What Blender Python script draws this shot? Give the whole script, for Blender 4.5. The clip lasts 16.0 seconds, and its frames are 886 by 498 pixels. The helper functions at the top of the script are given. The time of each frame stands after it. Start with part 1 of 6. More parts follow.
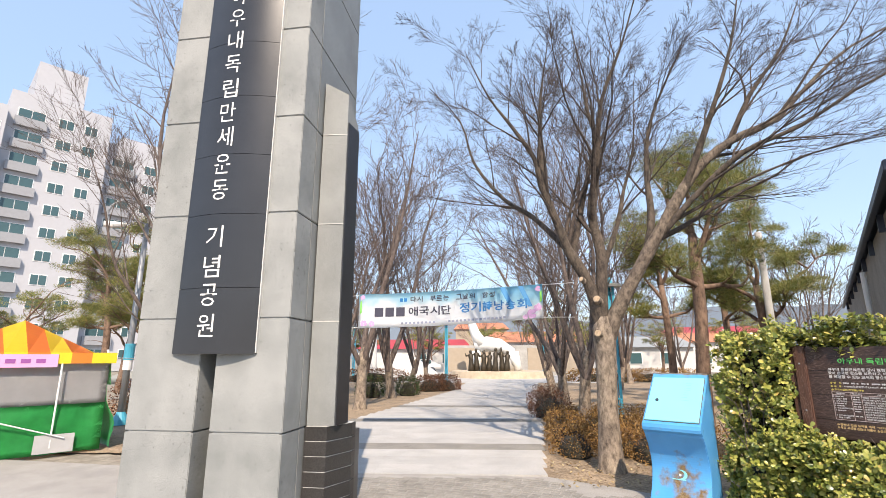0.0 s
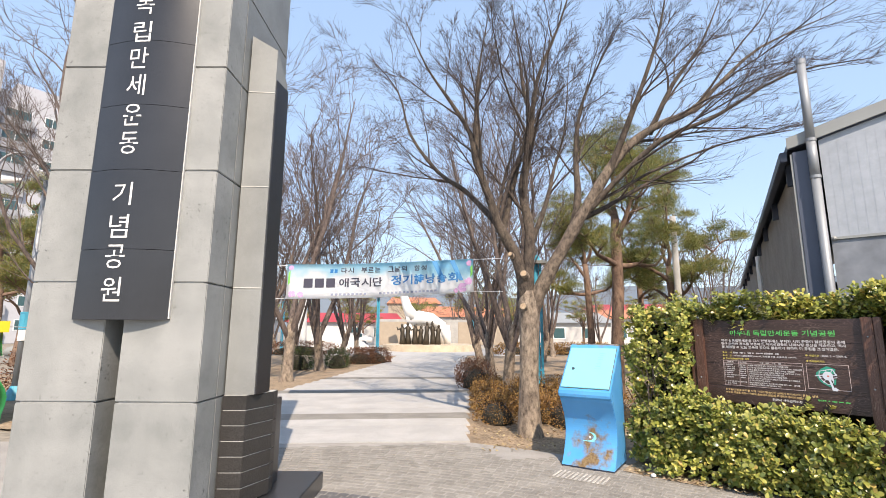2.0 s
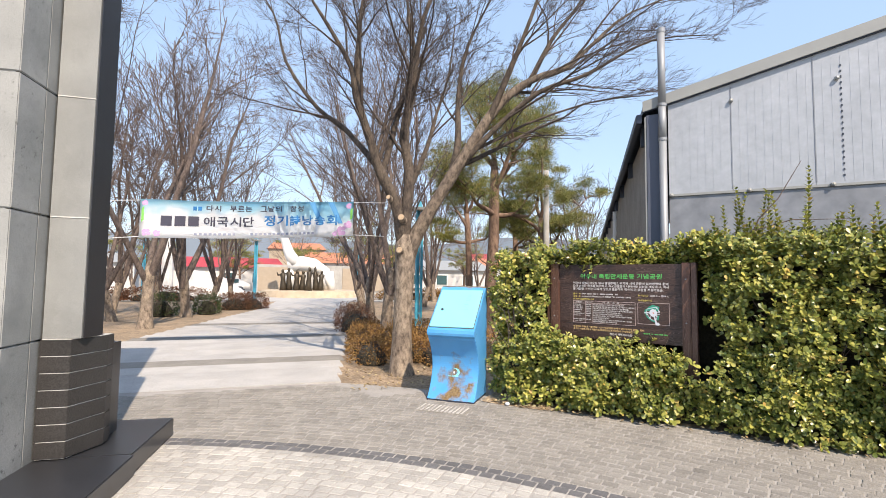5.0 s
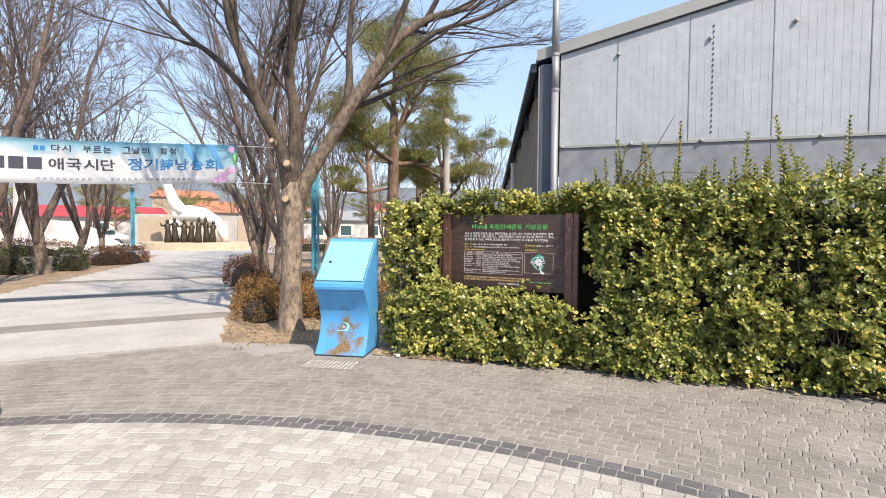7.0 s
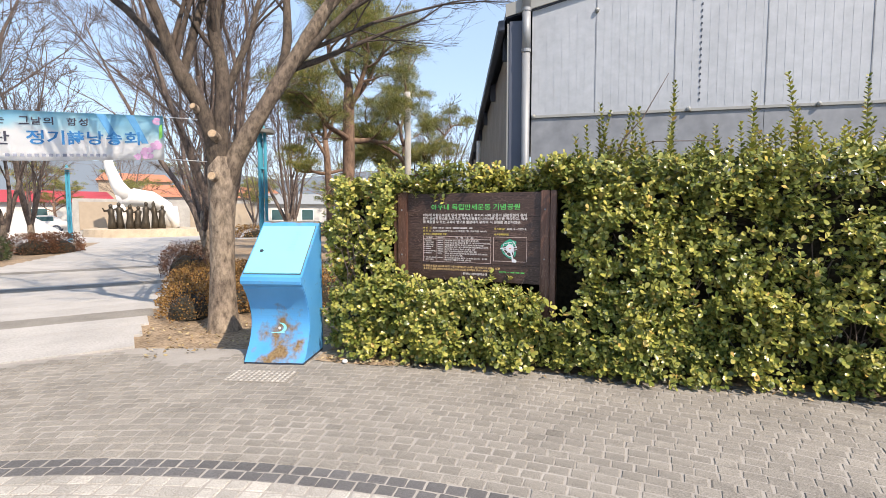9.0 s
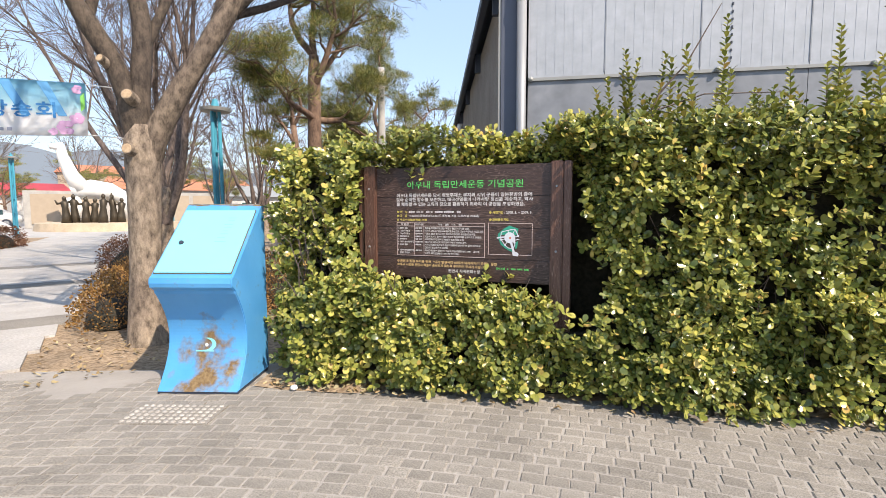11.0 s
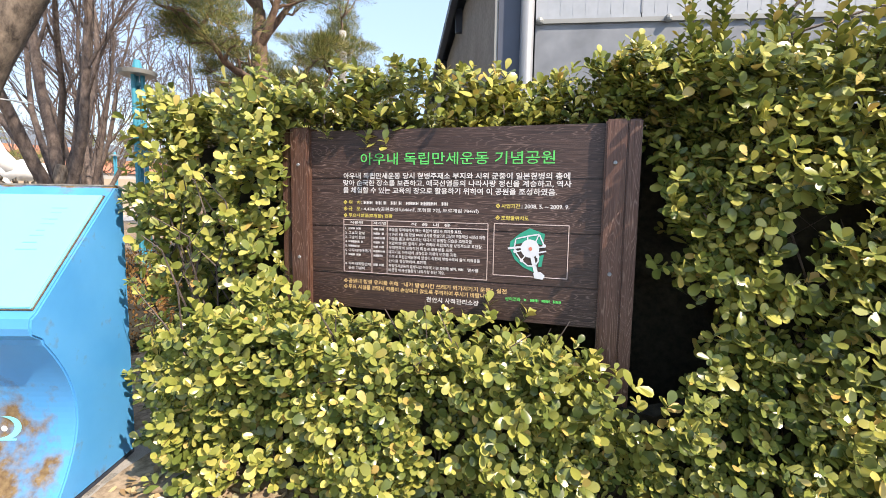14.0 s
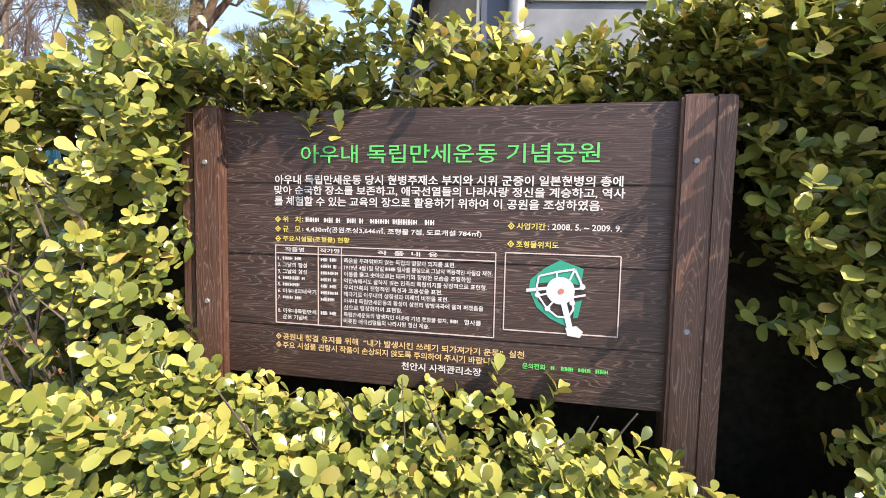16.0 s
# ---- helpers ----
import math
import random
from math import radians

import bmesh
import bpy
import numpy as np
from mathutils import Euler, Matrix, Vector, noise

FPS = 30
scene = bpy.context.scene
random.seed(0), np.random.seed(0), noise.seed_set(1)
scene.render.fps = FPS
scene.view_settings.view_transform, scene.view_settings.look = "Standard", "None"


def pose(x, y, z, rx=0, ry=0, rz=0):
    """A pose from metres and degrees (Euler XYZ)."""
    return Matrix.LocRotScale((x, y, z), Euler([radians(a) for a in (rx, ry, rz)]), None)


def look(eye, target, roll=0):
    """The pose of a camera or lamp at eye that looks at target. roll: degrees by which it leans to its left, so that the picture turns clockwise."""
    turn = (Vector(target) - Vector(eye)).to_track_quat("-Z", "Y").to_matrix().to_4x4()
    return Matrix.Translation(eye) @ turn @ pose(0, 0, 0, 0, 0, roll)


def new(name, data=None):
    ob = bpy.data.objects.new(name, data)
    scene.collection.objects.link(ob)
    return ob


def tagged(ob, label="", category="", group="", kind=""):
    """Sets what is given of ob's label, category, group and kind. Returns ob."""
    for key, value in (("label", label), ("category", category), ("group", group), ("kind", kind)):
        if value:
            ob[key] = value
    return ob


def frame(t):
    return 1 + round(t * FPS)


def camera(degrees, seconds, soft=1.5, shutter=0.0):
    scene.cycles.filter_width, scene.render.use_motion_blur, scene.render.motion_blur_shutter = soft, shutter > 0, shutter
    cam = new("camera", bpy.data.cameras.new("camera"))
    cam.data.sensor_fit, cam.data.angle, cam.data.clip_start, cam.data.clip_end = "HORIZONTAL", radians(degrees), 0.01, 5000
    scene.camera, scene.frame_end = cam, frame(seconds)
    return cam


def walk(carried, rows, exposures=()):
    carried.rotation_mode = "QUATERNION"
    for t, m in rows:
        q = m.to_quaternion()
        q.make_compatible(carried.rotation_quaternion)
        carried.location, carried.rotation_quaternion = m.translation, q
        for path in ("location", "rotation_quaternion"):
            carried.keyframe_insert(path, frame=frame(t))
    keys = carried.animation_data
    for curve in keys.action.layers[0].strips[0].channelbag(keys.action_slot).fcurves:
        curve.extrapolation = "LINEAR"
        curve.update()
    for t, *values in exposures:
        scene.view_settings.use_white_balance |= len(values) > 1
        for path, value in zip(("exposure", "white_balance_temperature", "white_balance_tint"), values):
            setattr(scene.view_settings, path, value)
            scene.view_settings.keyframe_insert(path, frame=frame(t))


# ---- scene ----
cam = camera(85.4, 16.0, soft=0.55)
PATH = [
    (0, (0.31, 0.211, 1.588), (0.212, 2.159, 2.03), -0.1),
    (0.5, (0.316, 0.22, 1.584), (0.287, 2.175, 2.004), 0.1),
    (1, (0.324, 0.229, 1.574), (0.366, 2.19, 1.965), 0.2),
    (1.5, (0.333, 0.229, 1.563), (0.447, 2.193, 1.926), 0.3),
    (2, (0.359, 0.229, 1.542), (0.53, 2.192, 1.883), 0.3),
    (2.5, (0.371, 0.224, 1.536), (0.59, 2.186, 1.854), 0.2),
    (3, (0.386, 0.225, 1.527), (0.656, 2.185, 1.817), 0.3),
    (3.5, (0.41, 0.244, 1.518), (0.752, 2.198, 1.771), 0.4),
    (4, (0.44, 0.253, 1.504), (0.856, 2.198, 1.721), 0.5),
    (4.5, (0.506, 0.255, 1.488), (1.005, 2.183, 1.667), 0.5),
    (5, (0.547, 0.285, 1.478), (1.176, 2.179, 1.608), 0.7),
    (5.2, (0.548, 0.295, 1.478), (1.235, 2.17, 1.585), 0.7),
    (7.3, (0.885, 0.484, 1.491), (1.891, 2.211, 1.404), 0.3),
    (7.5, (0.922, 0.55, 1.479), (1.941, 2.268, 1.387), 0.2),
    (8, (1.025, 0.754, 1.475), (2.076, 2.452, 1.373), -0.1),
    (8.5, (1.18, 0.931, 1.458), (2.261, 2.609, 1.337), -0.2),
    (9, (1.366, 1.123, 1.467), (2.465, 2.788, 1.326), -0.0),
    (9.2, (1.417, 1.211, 1.462), (2.524, 2.871, 1.317), -0.0),
    (11.3, (2.064, 2.182, 1.346), (3.251, 3.783, 1.172), -0.2),
    (11.5, (2.129, 2.258, 1.342), (3.322, 3.852, 1.161), -0.2),
    (12, (2.332, 2.451, 1.352), (3.526, 4.043, 1.153), 0.1),
    (12.5, (2.45, 2.686, 1.35), (3.661, 4.264, 1.141), 0.3),
    (13, (2.534, 2.903, 1.354), (3.768, 4.462, 1.144), 0.4),
    (13.5, (2.686, 3.085, 1.352), (3.936, 4.633, 1.147), 0.7),
    (14, (2.806, 3.264, 1.357), (4.081, 4.792, 1.151), 0.9),
    (14.5, (2.911, 3.474, 1.376), (4.23, 4.963, 1.162), 0.7),
    (15, (3.052, 3.624, 1.371), (4.395, 5.092, 1.167), 0.9),
    (15.5, (3.185, 3.751, 1.385), (4.536, 5.212, 1.187), 1.0),
    (16, (3.241, 3.91, 1.37), (4.645, 5.326, 1.215), 1.1),
]
walk(cam, [(t, look(eye, target, roll)) for t, eye, target, roll in PATH],
     exposures=[(0, 0.58, 7000, 15), (9, 0.58, 7000, 15), (12.5, 0.73, 7000, 15), (14.5, 0.88, 7000, 15), (16, 0.99, 7100, 16)])

# world and sun
SUN_AZ = math.atan2(0.14, -0.99)
SUN_EL = radians(46)
SUN_DIR = Vector((0.14 * math.cos(SUN_EL), -0.99 * math.cos(SUN_EL), math.sin(SUN_EL))).normalized()
world = bpy.data.worlds.new("sky")
scene.world = world
world.use_nodes = True
wt = world.node_tree
sky = wt.nodes.new("ShaderNodeTexSky")
sky.sky_type = "NISHITA"
sky.sun_disc = False
sky.sun_elevation = SUN_EL
sky.sun_rotation = math.atan2(SUN_DIR.x, SUN_DIR.y)
sky.air_density, sky.dust_density, sky.ozone_density = 1.15, 0.9, 1.0
# thin high haze evens out the clear blue
haze = wt.nodes.new("ShaderNodeMix")
haze.data_type = "RGBA"
haze.inputs[0].default_value = 0.55
haze.inputs[7].default_value = (2.75, 4.15, 6.3, 1)
wt.links.new(sky.outputs[0], haze.inputs[6])
wt.links.new(haze.outputs[2], wt.nodes["Background"].inputs[0])
wt.nodes["Background"].inputs[1].default_value = 0.15
sun = bpy.data.lights.new("sun", "SUN")
sun.energy, sun.angle, sun.color = 4.35, radians(0.55), (1.0, 0.90, 0.765)
new("sun", sun).matrix_world = look(SUN_DIR * 60, (0, 0, 0))


# ---- materials ----
def mat(name, rough=0.7, metal=0.0, spec=0.5):
    m = bpy.data.materials.new(name)
    m.use_nodes = True
    b = m.node_tree.nodes["Principled BSDF"]
    b.inputs["Roughness"].default_value = rough
    b.inputs["Metallic"].default_value = metal
    b.inputs["Specular IOR Level"].default_value = spec
    return m, m.node_tree, b


def tex(nt, kind, scale, stretch=(1, 1, 1), detail=6.0, rough=0.6, coords="Object"):
    tc = nt.nodes.new("ShaderNodeTexCoord")
    mp = nt.nodes.new("ShaderNodeMapping")
    mp.inputs["Scale"].default_value = stretch
    nt.links.new(tc.outputs[coords], mp.inputs[0])
    n = nt.nodes.new("ShaderNodeTex" + kind)
    n.inputs["Scale"].default_value = scale
    if kind == "Noise":
        n.inputs["Detail"].default_value = detail
        n.inputs["Roughness"].default_value = rough
    nt.links.new(mp.outputs[0], n.inputs["Vector"])
    return n


def ramp(nt, fac, stops):
    r = nt.nodes.new("ShaderNodeValToRGB")
    while len(r.color_ramp.elements) < len(stops):
        r.color_ramp.elements.new(0.5)
    for e, (p, c) in zip(r.color_ramp.elements, stops):
        e.position, e.color = p, (*c, 1) if len(c) == 3 else c
    nt.links.new(fac, r.inputs[0])
    return r


def mix(nt, fac, a, b, mode="MIX"):
    m = nt.nodes.new("ShaderNodeMix")
    m.data_type, m.blend_type = "RGBA", mode
    for sock, v in ((m.inputs[0], fac), (m.inputs[6], a), (m.inputs[7], b)):
        if isinstance(v, (int, float)):
            sock.default_value = v
        elif isinstance(v, tuple):
            sock.default_value = (*v, 1) if len(v) == 3 else v
        else:
            nt.links.new(v, sock)
    return m.outputs[2]


def bump(nt, bsdf, height, strength=0.4, dist=0.01):
    b = nt.nodes.new("ShaderNodeBump")
    b.inputs["Strength"].default_value = strength
    b.inputs["Distance"].default_value = dist
    nt.links.new(height, b.inputs["Height"])
    nt.links.new(b.outputs[0], bsdf.inputs["Normal"])


def speckled(name, dark, light, grain=160, rough=0.75, stain=0.25, strength=0.25, metal=0.0, coords="Object", spec=0.5, rnd=0.0):
    """Two scales of noise between two colours; rnd adds a shift from piece to piece."""
    m, nt, b = mat(name, rough, metal, spec)
    fine = tex(nt, "Noise", grain, coords=coords, detail=3)
    big = tex(nt, "Noise", 1.7, coords=coords, detail=5)
    c1 = ramp(nt, fine.outputs[0], [(0.32, dark), (0.66, light)])
    c2 = ramp(nt, big.outputs[0], [(0.3, (1 - stain,) * 3), (0.65, (1, 1, 1))])
    col = mix(nt, 1.0, c1.outputs[0], c2.outputs[0], "MULTIPLY")
    if rnd:
        oi = nt.nodes.new("ShaderNodeObjectInfo")
        gi = nt.nodes.new("ShaderNodeNewGeometry")
        add = nt.nodes.new("ShaderNodeMath")
        add.operation = "ADD"
        nt.links.new(oi.outputs["Random"], add.inputs[0])
        nt.links.new(gi.outputs["Random Per Island"], add.inputs[1])
        fr = nt.nodes.new("ShaderNodeMath")
        fr.operation = "FRACT"
        nt.links.new(add.outputs[0], fr.inputs[0])
        c3 = ramp(nt, fr.outputs[0], [(0.0, (1 - rnd,) * 3), (1.0, (1, 1, 1))])
        col = mix(nt, 1.0, col, c3.outputs[0], "MULTIPLY")
    nt.links.new(col, b.inputs["Base Color"])
    bump(nt, b, fine.outputs[0], strength, 0.004)
    return m


def painted(name, colour, rough=0.5, metal=0.0, vary=0.12):
    m, nt, b = mat(name, rough, metal)
    n = tex(nt, "Noise", 3.0, detail=7)
    r = ramp(nt, n.outputs[0], [(0.3, tuple(c * (1 - vary) for c in colour)), (0.7, colour)])
    nt.links.new(r.outputs[0], b.inputs["Base Color"])
    bump(nt, b, n.outputs[0], 0.08, 0.003)
    return m


def leafy(name, stops, rough=0.35, transl=0.25):
    m, nt, b = mat(name, rough)
    gi = nt.nodes.new("ShaderNodeNewGeometry")
    r = ramp(nt, gi.outputs["Random Per Island"], stops)
    n = tex(nt, "Noise", 2.2, detail=3)
    c = mix(nt, 1.0, r.outputs[0], ramp(nt, n.outputs[0], [(0.35, (0.7, 0.75, 0.7)), (0.65, (1.1, 1.05, 0.9))]).outputs[0], "MULTIPLY")
    nt.links.new(c, b.inputs["Base Color"])
    tr = nt.nodes.new("ShaderNodeBsdfTranslucent")
    nt.links.new(c, tr.inputs[0])
    ms = nt.nodes.new("ShaderNodeMixShader")
    ms.inputs[0].default_value = transl
    nt.links.new(b.outputs[0], ms.inputs[1])
    nt.links.new(tr.outputs[0], ms.inputs[2])
    nt.links.new(ms.outputs[0], nt.nodes["Material Output"].inputs[0])
    return m


def bark_mat(name, dark, light, scale=14):
    m, nt, b = mat(name, 0.9)
    n = tex(nt, "Noise", scale, (1, 1, 0.5), detail=9, rough=0.72)
    n2 = tex(nt, "Noise", 2.5, detail=4)
    r = ramp(nt, n.outputs[0], [(0.34, dark), (0.62, light)])
    c = mix(nt, 1.0, r.outputs[0], ramp(nt, n2.outputs[0], [(0.3, (0.75, 0.72, 0.7)), (0.7, (1.1, 1.08, 1.0))]).outputs[0], "MULTIPLY")
    nt.links.new(c, b.inputs["Base Color"])
    bump(nt, b, n.outputs[0], 0.9, 0.02)
    return m


def pitted_granite():
    """Bush-hammered granite with small dark pits in patches."""
    m, nt, b = mat("pitted granite", 0.85)
    fine = tex(nt, "Noise", 140, detail=3)
    big = tex(nt, "Noise", 1.9, detail=6)
    pits = tex(nt, "Noise", 34, detail=3)
    zone = ramp(nt, tex(nt, "Noise", 1.1, detail=3).outputs[0], [(0.36, (0.15,) * 3), (0.6, (1, 1, 1))])
    c1 = ramp(nt, fine.outputs[0], [(0.32, (0.235, 0.242, 0.235)), (0.66, (0.385, 0.39, 0.375))])
    c2 = ramp(nt, big.outputs[0], [(0.32, (0.66, 0.68, 0.68)), (0.62, (1, 1, 1))])
    c3 = ramp(nt, pits.outputs[0], [(0.30, (0.42,) * 3), (0.40, (1, 1, 1))])
    pit = mix(nt, zone.outputs[0], (1, 1, 1), c3.outputs[0])
    col = mix(nt, 1.0, mix(nt, 1.0, c1.outputs[0], c2.outputs[0], "MULTIPLY"), pit, "MULTIPLY")
    nt.links.new(col, b.inputs["Base Color"])
    bump(nt, b, pits.outputs[0], 0.25, 0.003)
    return m


GRANITE = pitted_granite()
GRANITE_SIDE = speckled("sawn granite", (0.205, 0.215, 0.21), (0.325, 0.335, 0.325), 180, 0.6, 0.28)
BLACKSTONE = speckled("black granite", (0.018, 0.019, 0.022), (0.045, 0.047, 0.052), 260, 0.28, 0.3, 0.05)
BLACKROUGH = speckled("dark slate block", (0.035, 0.032, 0.03), (0.075, 0.07, 0.066), 90, 0.45, 0.4, 0.3, rnd=0.35)
MORTAR = speckled("pale mortar", (0.5, 0.5, 0.47), (0.66, 0.65, 0.62), 60, 0.9)
WHITE = painted("white lettering", (0.82, 0.82, 0.80), 0.6)
SETT = speckled("grey sett", (0.20, 0.184, 0.160), (0.39, 0.365, 0.322), 110, 0.85, 0.3, 0.3, rnd=0.2)
SETT_DARK = speckled("dark sett", (0.10, 0.098, 0.098), (0.19, 0.185, 0.185), 110, 0.8, 0.2, 0.3, rnd=0.25)
SETT_LIGHT = speckled("pale sett", (0.36, 0.338, 0.298), (0.64, 0.61, 0.555), 110, 0.85, 0.25, 0.3, rnd=0.28)
JOINT = speckled("sandy joint", (0.29, 0.272, 0.245), (0.42, 0.395, 0.36), 240, 0.95)
SLAB = speckled("path paving", (0.40, 0.385, 0.36), (0.54, 0.525, 0.50), 40, 0.9, 0.2, 0.2, rnd=0.1)
SOIL = speckled("dry soil", (0.20, 0.14, 0.085), (0.46, 0.35, 0.235), 26, 0.95, 0.4, 0.8)
GROUND = speckled("dusty ground", (0.22, 0.19, 0.15), (0.36, 0.32, 0.26), 7, 0.95, 0.3, 0.4)
BARK = bark_mat("grey brown bark", (0.06, 0.045, 0.036), (0.37, 0.305, 0.245), 13)
BARK_LIMB = bark_mat("dark limb bark", (0.026, 0.021, 0.019), (0.105, 0.082, 0.070), 18)
BARK_ARM = bark_mat("weathered arm bark", (0.045, 0.035, 0.028), (0.25, 0.20, 0.16), 17)
BARK_FAR = bark_mat("twig bark", (0.055, 0.043, 0.040), (0.20, 0.160, 0.146))
BARK_BOUGH = bark_mat("mottled bough bark", (0.024, 0.019, 0.016), (0.13, 0.103, 0.083), 15)
BARK_PINE = bark_mat("red pine bark", (0.085, 0.055, 0.042), (0.29, 0.195, 0.145), 9)
CUTWOOD = speckled("cut wood", (0.38, 0.27, 0.17), (0.55, 0.42, 0.28), 40, 0.85)
LEAF = leafy("hedge leaf", [(0.0, (0.075, 0.115, 0.035)), (0.35, (0.19, 0.225, 0.06)), (0.75, (0.37, 0.375, 0.10)), (0.95, (0.48, 0.45, 0.135)), (1.0, (0.60, 0.40, 0.13))], 0.28, 0.14)
# truly yellower beside the stand; by the far post the paleness stands for sun
LEAF_YELLOW_LIT = leafy("yellowing and sunlit hedge leaf", [(0.0, (0.085, 0.125, 0.035)), (0.3, (0.21, 0.25, 0.06)), (0.7, (0.41, 0.41, 0.105)), (0.95, (0.51, 0.47, 0.145)), (1.0, (0.64, 0.42, 0.15))], 0.28, 0.16)
SHRUB = leafy("dry shrub leaf", [(0.0, (0.13, 0.062, 0.022)), (0.6, (0.32, 0.165, 0.05)), (1.0, (0.44, 0.27, 0.10))], 0.7, 0.2)
DRYLEAF = leafy("dry fallen leaf", [(0.0, (0.20, 0.13, 0.07)), (0.5, (0.38, 0.28, 0.16)), (1.0, (0.55, 0.47, 0.30))], 0.8, 0.1)
SHRUB_RED = leafy("russet shrub leaf", [(0.0, (0.09, 0.035, 0.022)), (1.0, (0.24, 0.11, 0.06))], 0.7, 0.2)
SHRUB_GREEN = leafy("dark shrub leaf", [(0.0, (0.03, 0.05, 0.018)), (1.0, (0.08, 0.11, 0.035))], 0.6, 0.15)
NEEDLE = leafy("pine needle", [(0.0, (0.075, 0.11, 0.035)), (0.55, (0.23, 0.26, 0.075)), (0.88, (0.39, 0.34, 0.11)), (1.0, (0.48, 0.31, 0.13))], 0.6, 0.15)
# near-black on purpose: the shade in foliage gaps is put into this colour
CORE = speckled("gap shade filler", (0.014, 0.014, 0.008), (0.045, 0.038, 0.024), 30, 0.95, 0.4, 1.0)
STEEL_GREY = speckled("grey sheet wall", (0.35, 0.385, 0.425), (0.41, 0.445, 0.49), 8, 0.5, 0.14, 0.05)
STEEL_LOW = speckled("lower grey sheet", (0.215, 0.235, 0.265), (0.30, 0.325, 0.36), 3, 0.5, 0.35, 0.05)
STEEL_TRIM = painted("roof trim", (0.30, 0.31, 0.30), 0.45)
STEEL_NAVY = painted("slate blue corner sheet", (0.085, 0.10, 0.14), 0.5)
STEEL_DARK = painted("dark flashing", (0.035, 0.045, 0.07), 0.45)
WALL_TAN = speckled("tan render", (0.26, 0.245, 0.22), (0.35, 0.33, 0.30), 30, 0.9)
ZINC = painted("zinc pipe", (0.29, 0.31, 0.33), 0.5, 0.25)
CONCRETE = speckled("concrete", (0.36, 0.35, 0.33), (0.48, 0.47, 0.44), 50, 0.9)
TEAL = painted("teal lamp paint", (0.06, 0.36, 0.50), 0.4)
BLUE_LID = painted("pale blue panel", (0.22, 0.64, 0.70), 0.35, 0.0, 0.05)
STATUE_WHITE = painted("white statue stone", (0.80, 0.80, 0.78), 0.7)
BRONZE = painted("bronze", (0.085, 0.07, 0.05), 0.5, 0.5, 0.4)
SANDSTONE = speckled("tan plinth stone", (0.50, 0.40, 0.28), (0.62, 0.51, 0.38), 30, 0.9)
WHITEWALL = painted("white wall", (0.60, 0.59, 0.57), 0.8)
TOWERWALL = painted("white tower wall", (0.47, 0.475, 0.50), 0.8, 0.0, 0.06)
TOWERGREY = painted("grey tower band", (0.33, 0.34, 0.36), 0.8)
GLASS = painted("dark glazing", (0.06, 0.12, 0.13), 0.1)
REDROOF = painted("red roof", (0.42, 0.05, 0.06), 0.6)
ORANGEROOF = painted("orange tile roof", (0.50, 0.20, 0.11), 0.8)
TANWALL = painted("tan wall", (0.40, 0.33, 0.25), 0.9)
HILL = painted("far hill", (0.20, 0.25, 0.31), 1.0)
TENT_GREEN = painted("green tarpaulin", (0.03, 0.42, 0.10), 0.4, 0.0, 0.3)
TENT_ORANGE = painted("orange canopy", (0.80, 0.22, 0.03), 0.55)
TENT_YELLOW = painted("yellow canopy", (0.85, 0.62, 0.03), 0.55)
CLEARFILM = painted("cloudy vinyl sheet", (0.50, 0.50, 0.50), 0.25)
PINK = painted("pink notice", (0.80, 0.42, 0.66), 0.6)
RUST = speckled("rust", (0.16, 0.06, 0.025), (0.32, 0.16, 0.07), 60, 0.9)


